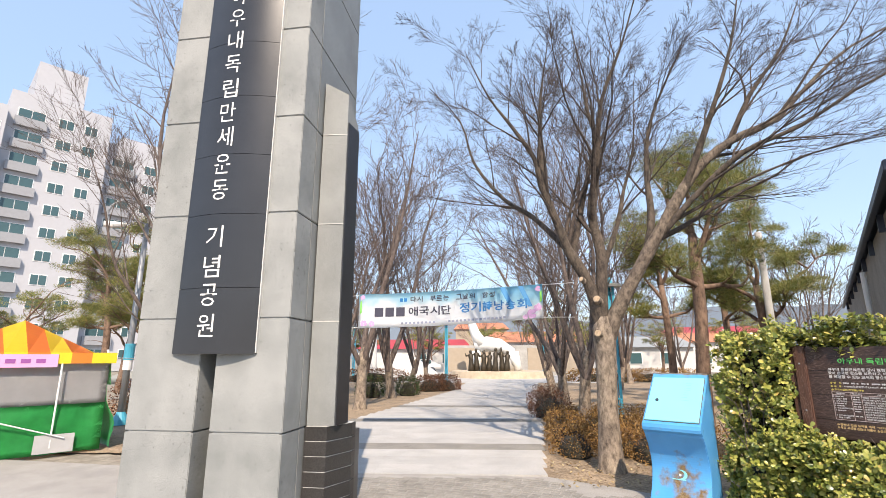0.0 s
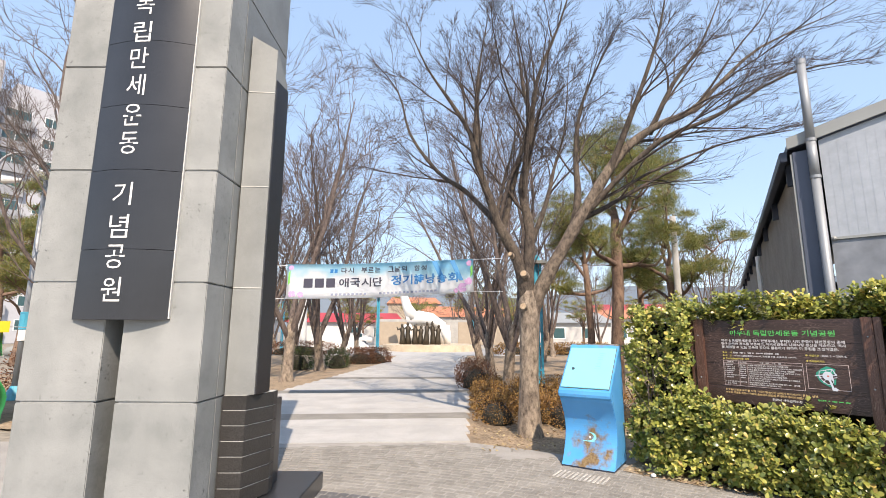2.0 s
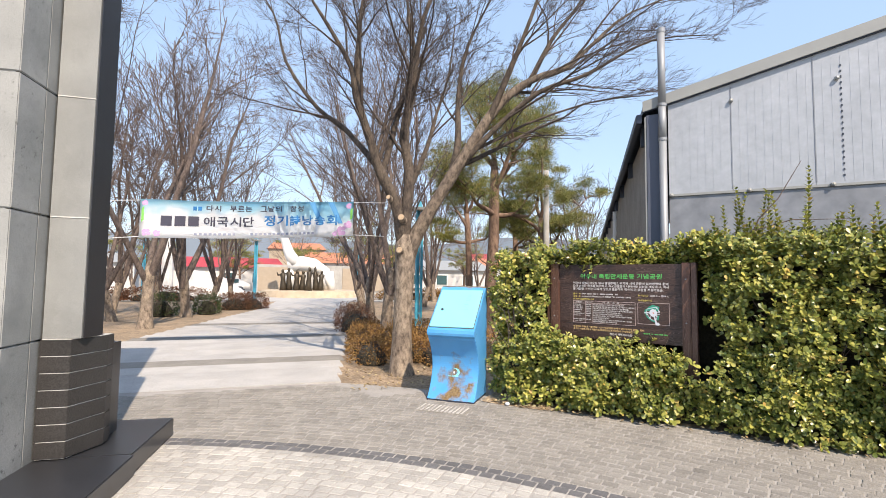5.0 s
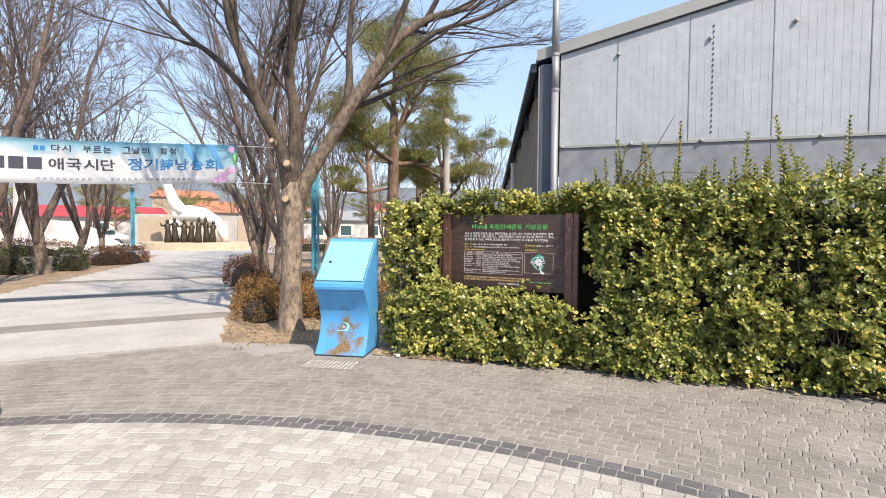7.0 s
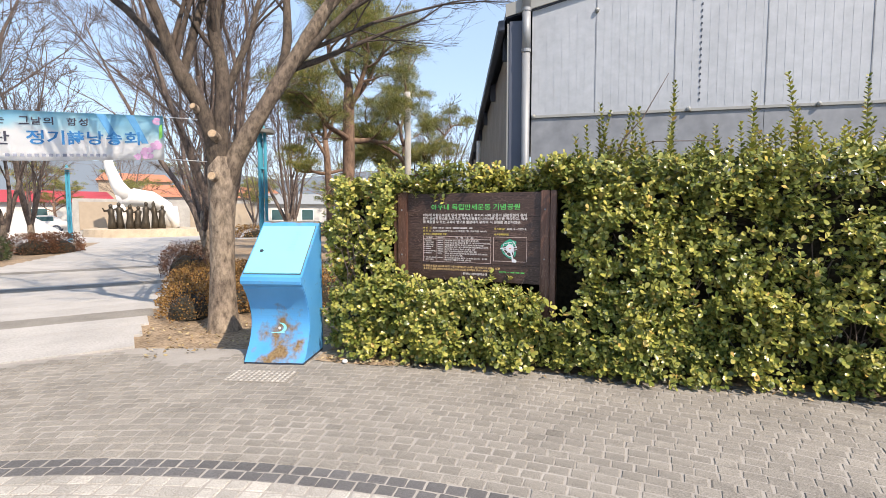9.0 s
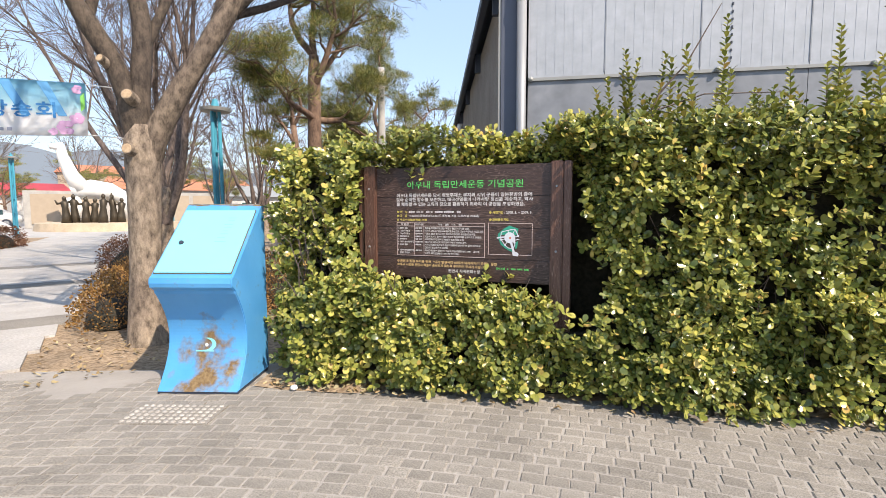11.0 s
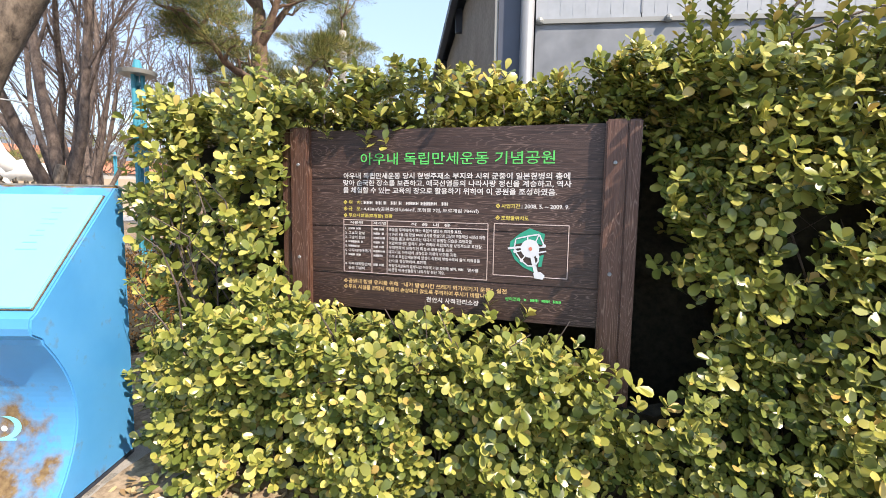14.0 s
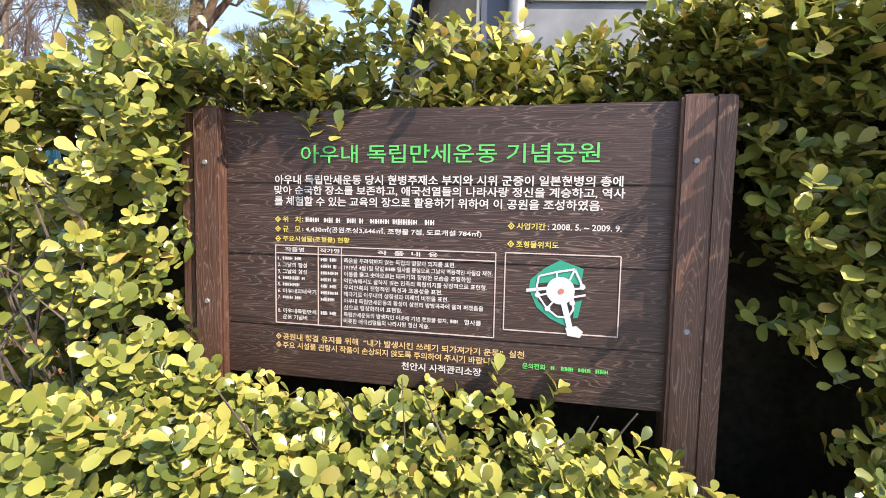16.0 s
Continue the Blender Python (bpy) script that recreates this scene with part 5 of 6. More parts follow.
def plant_pines():
    kinds = [pine_tree(70, 8.2, 0.58), pine_tree(81, 7.6, 0.55), pine_tree(73, 8.6, 0.58), pine_tree(74, 8.2, 0.42, 70, 0.05)]
    for a, b in kinds:
        a.materials.append(BARK_PINE)
        b.materials.append(NEEDLE)
    spots = [(5.7, 12.0, 0, 0.98, 0), (9.3, 16.2, 1, 0.95, 90), (8.2, 19.6, 0, 0.95, 150), (10.8, 20.4, 2, 0.9, 220), (-9.6, 15.4, 1, 0.8, 30),
             (-12.5, 16.8, 0, 0.8, 160), (-17, 24, 0, 0.9, 60), (-24, 26, 1, 0.9, 200), (-20, 33, 2, 0.85, 80), (2.0, 53, 0, 0.8, 50), (-3.5, 54, 2, 0.75, 130), (-10.5, 50, 1, 0.8, 10), (12.0, 48, 0, 0.8, 190), (18, 46, 2, 0.8, 240), (-16, 52, 0, 0.85, 290), (22, 40, 1, 0.8, 80), (9, 58, 1, 1.2, 140), (14, 60, 2, 1.0, 260), (-6, 64, 1, 1.1, 10)]
    for x, y, k, s, a in spots:
        k = 3 if y > 30 or x < -14 else k
        t = empty("pine_tree", pose(x, y, 0, 0, 0, a))
        t.scale = (s, s, s)
        tagged(t, "red pine with crooked forked trunk and flat needle pads", "pine tree", "park pines")
        ob = new("trunk", kinds[k][0])
        ob.parent = t
        nd = new("crown", kinds[k][1])
        nd.parent = t


def shrub(name, poly_pts, height, material, label, density, seed, leaf=0.035):
    """A low clump: leaves scattered over boxes centred at the given places."""
    lv = Leaves(seed)
    r = lv.rng
    tw = bmesh.new()
    ob = empty(name)
    tagged(ob, label, "shrub")
    cx, cy = poly_pts[0][:2]
    ob.matrix_world = pose(cx, cy, 0)
    core = bmesh.new()
    for x, y, rx, ry in poly_pts:
        n = int(density * rx * ry * 12)
        for _ in range(n):
            d = r.normal(0, 1, 3)
            d[2] = abs(d[2]) * 0.9
            d /= (np.abs(d) ** 4).sum() ** 0.25
            k = r.uniform(0.72, 1.04) * (1 + 0.12 * wob(d[0] * 2 + x, d[1] * 2 + y, d[2] * 2, 1.5))
            p = np.array((x - cx + d[0] * rx * k, y - cy + d[1] * ry * k, 0.03 + d[2] * height * k))
            lv.simple(p, d + r.normal(0, 0.5, 3), r.normal(0, 1, 3), leaf * r.uniform(0.7, 1.4), leaf * 0.7)
        for _ in range(max(10, n // 40)):
            a = r.uniform(0, 6.28)
            q = r.uniform(0.3, 0.95)
            rod([(x - cx, y - cy, 0), (x - cx + math.cos(a) * rx * q, y - cy + math.sin(a) * ry * q, height * r.uniform(0.5, 1.0))], [0.006, 0.003], 3, tw)
        # added dark blob fills each clump, its colour painted as inner shade
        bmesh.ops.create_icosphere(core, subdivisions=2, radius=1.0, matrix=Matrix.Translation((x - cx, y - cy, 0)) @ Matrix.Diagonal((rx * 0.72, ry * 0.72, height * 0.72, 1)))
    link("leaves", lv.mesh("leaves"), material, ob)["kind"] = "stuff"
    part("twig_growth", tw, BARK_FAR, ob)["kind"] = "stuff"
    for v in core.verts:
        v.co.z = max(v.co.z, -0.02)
    part("shade_core", core, CORE, ob)


near_tree()
plant_bare_trees()
plant_pines()
for i, (x, y) in enumerate(((2.1, 9.0), (2.2, 10.1), (2.4, 11.3), (2.6, 12.5))):
    shrub("shrub", [(x, y, 0.40, 0.60), (x + 0.75, y + 0.15, 0.45, 0.6)], 0.42, SHRUB, "low clipped shrub with dry orange-brown leaves", 520, 100 + i)
for i, (x, y) in enumerate(((3.3, 8.6), (3.5, 10.2), (3.7, 11.8))):
    shrub("shrub", [(x, y, 0.5, 0.7), (x + 0.9, y + 0.3, 0.5, 0.6)], 0.48, SHRUB, "low clipped shrub with dry orange-brown leaves", 420, 110 + i)
shrub("shrub", [(2.55, 14.2, 0.55, 0.8), (2.75, 15.8, 0.6, 0.8)], 0.7, SHRUB_RED, "russet winter shrub beside the path", 420, 120)
shrub("shrub", [(-0.9, 25.5, 0.8, 1.0), (-1.6, 25.0, 0.8, 0.8)], 0.7, SHRUB_RED, "russet winter shrub beside the path", 260, 121, 0.06)
shrub("shrub", [(-2.35, 22.0, 0.5, 0.5)], 0.75, SHRUB_GREEN, "dark green rounded shrub", 420, 122, 0.06)
shrub("shrub", [(-3.8, 21.0, 0.6, 0.5)], 0.8, SHRUB_GREEN, "dark green rounded shrub", 420, 123, 0.06)
shrub("shrub", [(-6.5, 34.5, 2.6, 0.6), (-11.0, 34.8, 2.6, 0.6)], 0.8, SHRUB_RED, "long russet winter hedge beyond the trees", 150, 125, 0.09)
shrub("shrub", [(9.5, 34.5, 2.6, 0.6), (13.5, 34.8, 2.6, 0.6)], 0.8, SHRUB, "long dry brown hedge beyond the trees", 150, 126, 0.09)
shrub("shrub", [(-9.4, 14.6, 0.7, 0.7)], 1.0, SHRUB_RED, "russet winter shrub behind the lamp post", 220, 124, 0.06)


# ---- grey shed ----
def shed():
    sh = empty("shed", frame_of((5.85, 5.85), (0.69, -0.724)))
    tagged(sh, "large grey sheet-metal shed with a low gable roof", "shed")
    L, D = 13.0, 22.0

    def top(x):
        return 4.09 + 0.225 * min(x, L - x)
    def wall_piece(x0, x1, z0, z1f, y0, y1, mtl, name="wall_panel"):
        bm = bmesh.new()
        lo = [bm.verts.new(p) for p in ((x0, y0, z0), (x1, y0, z0), (x1, y1, z0), (x0, y1, z0))]
        hi = [bm.verts.new(p) for p in ((x0, y0, z1f(x0)), (x1, y0, z1f(x1)), (x1, y1, z1f(x1)), (x0, y1, z1f(x0)))]
        bm.faces.new(lo[::-1])
        bm.faces.new(hi)
        for i in range(4):
            bm.faces.new((lo[i], lo[(i + 1) % 4], hi[(i + 1) % 4], hi[i]))
        return part(name, bm, mtl, sh)
    xs = [0.02, 0.82, 1.75, 2.75, 3.81, 4.85, 5.9, 7.0, 8.5, 10.0, 11.5, 12.98]
    for a, b in zip(xs, xs[1:]):
        wall_piece(a, b - 0.006, 2.77, top, 0.0, 0.08, STEEL_GREY)
        # upright standing ribs
        x = a + 0.09
        while x < b - 0.05:
            wall_piece(x, x + 0.008, 2.80, lambda q: top(q) - 0.02, -0.0015, 0.0, STEEL_GREY, "rib")
            x += 0.095
    for a, b in zip(xs[::3], xs[3::3] + xs[-1:]):
        wall_piece(a, b - 0.006, 0.0, lambda q: 2.735, 0.012, 0.08, STEEL_LOW, "lower_panel")
    wall_piece(0.02, 12.98, 2.735, lambda q: 2.768, -0.012, 0.02, STEEL_TRIM, "rail")
    wall_piece(-0.27, 0.0, 0.0, lambda q: 3.98, -0.03, 0.12, STEEL_NAVY, "corner_flashing")
    wall_piece(-0.30, -0.275, 0.0, lambda q: 3.96, -0.02, 0.10, STEEL_TRIM, "corner_strip")
    part("side_wall", box(-0.24, -0.12, 0.12, D, 0.0, 3.93), WALL_TAN, sh, "tan rendered side wall")
    part("rear_wall", box(0.24, L, D - 0.12, D, 0.0, 4.0), WALL_TAN, sh)
    part("end_wall", box(L - 0.02, L + 0.1, 0.08, D, 0.0, 4.0), WALL_TAN, sh)
    for side in (0, 1):
        bm = bmesh.new()
        x0, x1 = (-0.32, L / 2) if side == 0 else (L / 2, L + 0.28)
        z0, z1 = (top(0) - 0.07, top(L / 2)) if side == 0 else (top(L / 2), top(0) - 0.06)
        ring = []
        for y in (-0.035, D + 0.2):
            ring.append([bm.verts.new(p) for p in ((x0, y, z0), (x1, y, z1), (x1, y, z1 + 0.09), (x0, y, z0 + 0.09))])
        for i in range(4):
            bm.faces.new((ring[0][i], ring[0][(i + 1) % 4], ring[1][(i + 1) % 4], ring[1][i]))
        bm.faces.new(ring[0][::-1])
        bm.faces.new(ring[1])
        bmesh.ops.recalc_face_normals(bm, faces=bm.faces[:])
        part("roof", bm, STEEL_DARK, sh)
        bm = bmesh.new()
        q = [(x0, -0.06, z0 + 0.012), (x1, -0.06, z1 + 0.012), (x1, -0.06, z1 + 0.17), (x0, -0.06, z0 + 0.17)]
        r = [(x, -0.04, z) for x, y, z in q]
        a, b = [bm.verts.new(p) for p in q], [bm.verts.new(p) for p in r]
        bm.faces.new(a)
        bm.faces.new(b[::-1])
        for i in range(4):
            bm.faces.new((a[i], b[i], b[(i + 1) % 4], a[(i + 1) % 4]))
        bmesh.ops.recalc_face_normals(bm, faces=bm.faces[:])
        part("verge_trim", bm, STEEL_TRIM, sh, "grey verge trim")
    # eaves beams along the side
    for i in range(9):
        part("eaves_bracket", box(-0.33, -0.24, 0.5 + 2.4 * i, 0.58 + 2.4 * i, 3.66, 3.97), STEEL_DARK, sh)
    part("gutter", box(-0.42, -0.335, 0.0, D, 3.88, 4.02, 0.01), STEEL_DARK, sh)
    part("downpipe", rod([(-0.36, 7.4, 0), (-0.36, 7.4, 3.6)], 0.06, 10), WHITE, sh)
    for x, z in ((0.82, 4.03), (1.99, 4.13), (2.98, 4.25), (1.01, 2.75), (1.91, 2.76), (0.05, 2.75), (3.3, 2.75)):
        bm = bmesh.new()
        bmesh.ops.create_uvsphere(bm, u_segments=10, v_segments=6, radius=0.03)
        part("vent_cap", moved(bm, x, -0.02, z), STEEL_TRIM, sh)
    for k in range(20):
        part("bolt", box(2.025, 2.04, -0.010, 0.0, 2.86 + 0.075 * k, 2.885 + 0.075 * k), STEEL_DARK, sh)
    for x in xs[1:-1]:
        part("seam", box(x - 0.008, x + 0.004, -0.006, 0.0, 2.80, top(x) - 0.05), STEEL_LOW, sh)
    # the plan is not quite square
    for ob in sh.children:
        for v in ob.data.vertices:
            v.co.x -= 0.2 * max(0.0, v.co.y - 0.12)


shed()
flue = tagged(empty("chimney_pipe", pose(5.745, 5.82, 0)), "tall zinc flue pipe fixed at the shed corner", "pipe")
for z0, z1, r in ((0.0, 3.58, 0.052), (3.56, 4.09, 0.055), (4.07, 5.18, 0.052)):
    part("pipe", rod([(0, 0, z0), (0, 0, z1)], r, 16), ZINC, flue, "", True)
part("cap", rod([(0, 0, 5.17), (0, 0, 5.24)], 0.058, 16), ZINC, flue)
for z in (3.57, 4.08):
    part("collar", rod([(0, 0, z - 0.02), (0, 0, z + 0.02)], 0.062, 16), ZINC, flue)
pole = tagged(empty("concrete_pole", pose(7.55, 12.15, 0)), "slim pale concrete pole among the pines", "pole")
part("shaft", rod([(0, 0, 0), (0, 0, 4.62)], [0.095, 0.075], 14), CONCRETE, pole, "", True)


# ---- banner over the path ----
def banner():
    bn = empty("banner", frame_of((-2.12, 10.9), (1.0, 0.0)))
    tagged(bn, "white and sky-blue cloth banner with Korean lettering tied over the path", "banner")
    W, H = 4.1, 0.755
    m, nt, b = mat("printed banner cloth", 0.8)
    tc = nt.nodes.new("ShaderNodeTexCoord")
    sp = nt.nodes.new("ShaderNodeSeparateXYZ")
    nt.links.new(tc.outputs["Object"], sp.inputs[0])
    n = tex(nt, "Noise", 1.3, detail=3)
    md = nt.nodes.new("ShaderNodeMath")
    md.operation = "MULTIPLY_ADD"
    nt.links.new(n.outputs[0], md.inputs[0])
    md.inputs[1].default_value = 0.9
    nt.links.new(sp.outputs[2], md.inputs[2])
    c = ramp(nt, md.outputs[0], [(0.0, (0.91, 0.92, 0.93)), (0.62, (0.90, 0.92, 0.93)), (0.80, (0.52, 0.80, 0.90)), (1.0, (0.33, 0.69, 0.88))])
    ms = nt.nodes.new("ShaderNodeMath")
    ms.operation = "SUBTRACT"
    nt.links.new(md.outputs[0], ms.inputs[0])
    ms.inputs[1].default_value = 2.56
    nt.links.new(ms.outputs[0], c.inputs[0])
    nt.links.new(c.outputs[0], b.inputs["Base Color"])
    tr = nt.nodes.new("ShaderNodeBsdfTranslucent")
    nt.links.new(c.outputs[0], tr.inputs[0])
    mx = nt.nodes.new("ShaderNodeMixShader")
    mx.inputs[0].default_value = 0.25
    nt.links.new(b.outputs[0], mx.inputs[1])
    nt.links.new(tr.outputs[0], mx.inputs[2])
    nt.links.new(mx.outputs[0], nt.nodes["Material Output"].inputs[0])

    def bend(x, z, out=0.0):
        """Cloth hangs from corner to corner, a little slack and rippled."""
        t = x / W
        zz = 2.23 + 0.20 * t + z - 0.035 * math.sin(math.pi * t)
        return Vector((x, 0.05 * math.sin(5.1 * t + z) * math.sin(math.pi * t) - out, zz))
    bm = bmesh.new()
    nx, nz = 40, 6
    g = [[bm.verts.new(bend(W * i / nx, H * j / nz)) for j in range(nz + 1)] for i in range(nx + 1)]
    for i in range(nx):
        for j in range(nz):
            bm.faces.new((g[i][j], g[i + 1][j], g[i + 1][j + 1], g[i][j + 1]))
    bmesh.ops.solidify(bm, geom=bm.faces[:], thickness=0.003)
    cloth = part("cloth", bm, m, bn, "", True)
    navy = painted("dark banner ink", (0.05, 0.05, 0.08), 0.7)
    slate = painted("grey banner ink", (0.30, 0.33, 0.42), 0.7)
    blue = painted("blue banner ink", (0.02, 0.20, 0.50), 0.7)
    pinkish = painted("lilac flower print", (0.62, 0.38, 0.62), 0.7)
    leafp = painted("green leaf print", (0.20, 0.58, 0.12), 0.7)
    stripe = painted("deep sky stripe", (0.10, 0.36, 0.68), 0.7)

    def lay(bm2, mtl, name="letter"):
        for v in bm2.verts:
            v.co = bend(v.co.x, v.co.z, 0.008 - v.co.y)
        part(name, bm2, mtl, cloth)

    def words(text, x0, x1, z, h, ink):
        step = (x1 - x0) / len(text)
        for i, ch in enumerate(text):
            if ch != " ":
                lay(moved(lettering(ch, step * 0.86, h, 0.001, 0.02), x0 + (i + 0.5) * step, 0, z), ink, "letter")

    def bars(x0, x1, n, z, h, ink, fill=0.75):
        for i in range(n):
            s = (x1 - x0) / n
            bm2 = bmesh.new()
            bm2.faces.new([bm2.verts.new(p) for p in ((x0 + i * s, 0, z - h / 2), (x0 + (i + fill) * s, 0, z - h / 2), (x0 + (i + fill) * s, 0, z + h / 2), (x0 + i * s, 0, z + h / 2))])
            lay(bm2, ink, "bar")
    bars(0.36, 1.08, 3, 0.34, 0.20, navy, 0.8)
    words("애국시단", 1.10, 2.08, 0.34, 0.20, navy)
    words("정기詩낭송회", 2.24, 3.76, 0.36, 0.22, blue)
    words("다시 부르는 그날의 함성", 1.15, 3.05, 0.61, 0.12, navy)
    bars(0.92, 1.10, 2, 0.60, 0.08, blue)
    bars(0.95, 1.75, 9, 0.085, 0.045, slate, 0.6)
    bars(2.0, 3.3, 15, 0.085, 0.045, slate, 0.6)
    rng = random.Random(2)
    for cx, cz, r in ((0.12, 0.10, 0.07), (0.30, 0.09, 0.06), (0.08, 0.68, 0.05), (3.85, 0.12, 0.10), (3.98, 0.25, 0.08), (4.0, 0.66, 0.06), (3.7, 0.06, 0.05)):
        for k in range(5):
            a = k * 1.2566 + rng.random()
            bm2 = bmesh.new()
            px, pz = cx + 0.6 * r * math.cos(a), cz + 0.6 * r * math.sin(a)
            bm2.faces.new([bm2.verts.new((min(W, max(0, px + 0.55 * r * math.cos(t * 0.785))), 0, min(H, max(0, pz + 0.5 * r * math.sin(t * 0.785))))) for t in range(8)])
            lay(bm2, pinkish, "flower_print")
    for x0, z0, x1, z1 in ((0.03, 0.30, 0.07, 0.62), (4.03, 0.35, 4.08, 0.62)):
        bm2 = bmesh.new()
        bm2.faces.new([bm2.verts.new(p) for p in ((x0, 0, z0), (x1, 0, z0 + 0.05), (x1, 0, z1), (x0, 0, z1 - 0.05))])
        lay(bm2, leafp, "leaf_print")
    for x in (3.15, 3.55):
        bm2 = bmesh.new()
        bm2.faces.new([bm2.verts.new(p) for p in ((x, 0, 0.745), (x + 0.22, 0, 0.28), (x + 0.32, 0, 0.28), (x + 0.12, 0, 0.745))])
        lay(bm2, stripe, "stripe")
    for a, b2 in (((0.0, 0.0, 2.96), (-1.9, 1.5, 3.05)), ((0.0, 0.0, 2.25), (-1.9, 1.5, 2.2)), ((W, 0, 3.17), (4.9, 0.6, 3.3)), ((W, 0, 2.45), (4.9, 0.6, 2.5))):
        part("cord", rod([a, b2], 0.008, 6), WHITE, bn, "white tying cord")


banner()


# ---- lamps ----
def teal_lamp(x, y, h):
    lp = tagged(empty("street_lamp", pose(x, y, 0)), "turquoise steel park lamp with a flat disc head", "street lamp", "turquoise park lamps")
    for dx, dy in ((-0.07, 0), (0.07, 0), (0, 0.1)):
        part("post", rod([(dx, dy, 0), (dx, dy, h - 0.25)], 0.04, 10), TEAL, lp)
    for k in range(int(h / 0.7)):
        part("brace", box(-0.10, 0.10, -0.02, 0.12, 0.5 + 0.7 * k, 0.55 + 0.7 * k), TEAL, lp)
    part("head", rod([(0, 0.03, h - 0.27), (0, 0.03, h - 0.20), (0, 0.03, h - 0.16)], [0.30, 0.32, 0.10], 20), STEEL_TRIM, lp)
    part("finial", rod([(0, 0.03, h - 0.17), (0, 0.03, h)], [0.09, 0.05], 12), TEAL, lp)
    part("foot", box(-0.15, 0.15, -0.1, 0.2, 0, 0.05), TEAL, lp)


for x, y, h in ((4.25, 13.6, 3.75), (-1.2, 34.5, 4.2), (6.8, 43.0, 4.2), (-9.0, 40.0, 4.2)):
    teal_lamp(x, y, h)


def hoop_lamp(x, y):
    lp = tagged(empty("street_lamp", pose(x, y, 0, 0, 0, 35)), "silver street lamp with a round hoop and blue-wrapped shaft", "street lamp")
    part("shaft", rod([(0, 0, 0), (0, 0, 5.1)], [0.085, 0.06], 14), ZINC, lp, "", True)
    part("foot", rod([(0, 0, 0), (0, 0, 0.12), (0, 0, 0.3)], [0.2, 0.18, 0.09], 14), TEAL, lp)
    part("wrap", rod([(0, 0, 1.55), (0, 0, 1.95)], 0.115, 14), TEAL, lp, "blue plastic wrap")
    part("wrap", rod([(0, 0, 1.30), (0, 0, 1.54)], 0.105, 14), WHITE, lp)
    ring = [(-0.45 + 0.45 * math.cos(a * math.pi / 12), 0, 5.25 + 0.45 * math.sin(a * math.pi / 12)) for a in range(0, 19)]
    part("hoop", rod(ring, 0.03, 8), ZINC, lp)
    part("spoke", rod([(-0.45, 0, 5.25), (0, 0, 5.1)], 0.02, 8), ZINC, lp)
    part("spoke", rod([(-0.45, 0, 5.25), (-0.2, 0, 5.6)], 0.02, 8), ZINC, lp)
    part("head", rod([(-0.95, 0, 4.98), (-0.75, 0, 4.98), (-0.45, 0, 5.02)], [0.08, 0.10, 0.05], 12), WHITE, lp, "white lamp head")


hoop_lamp(-8.26, 12.24)


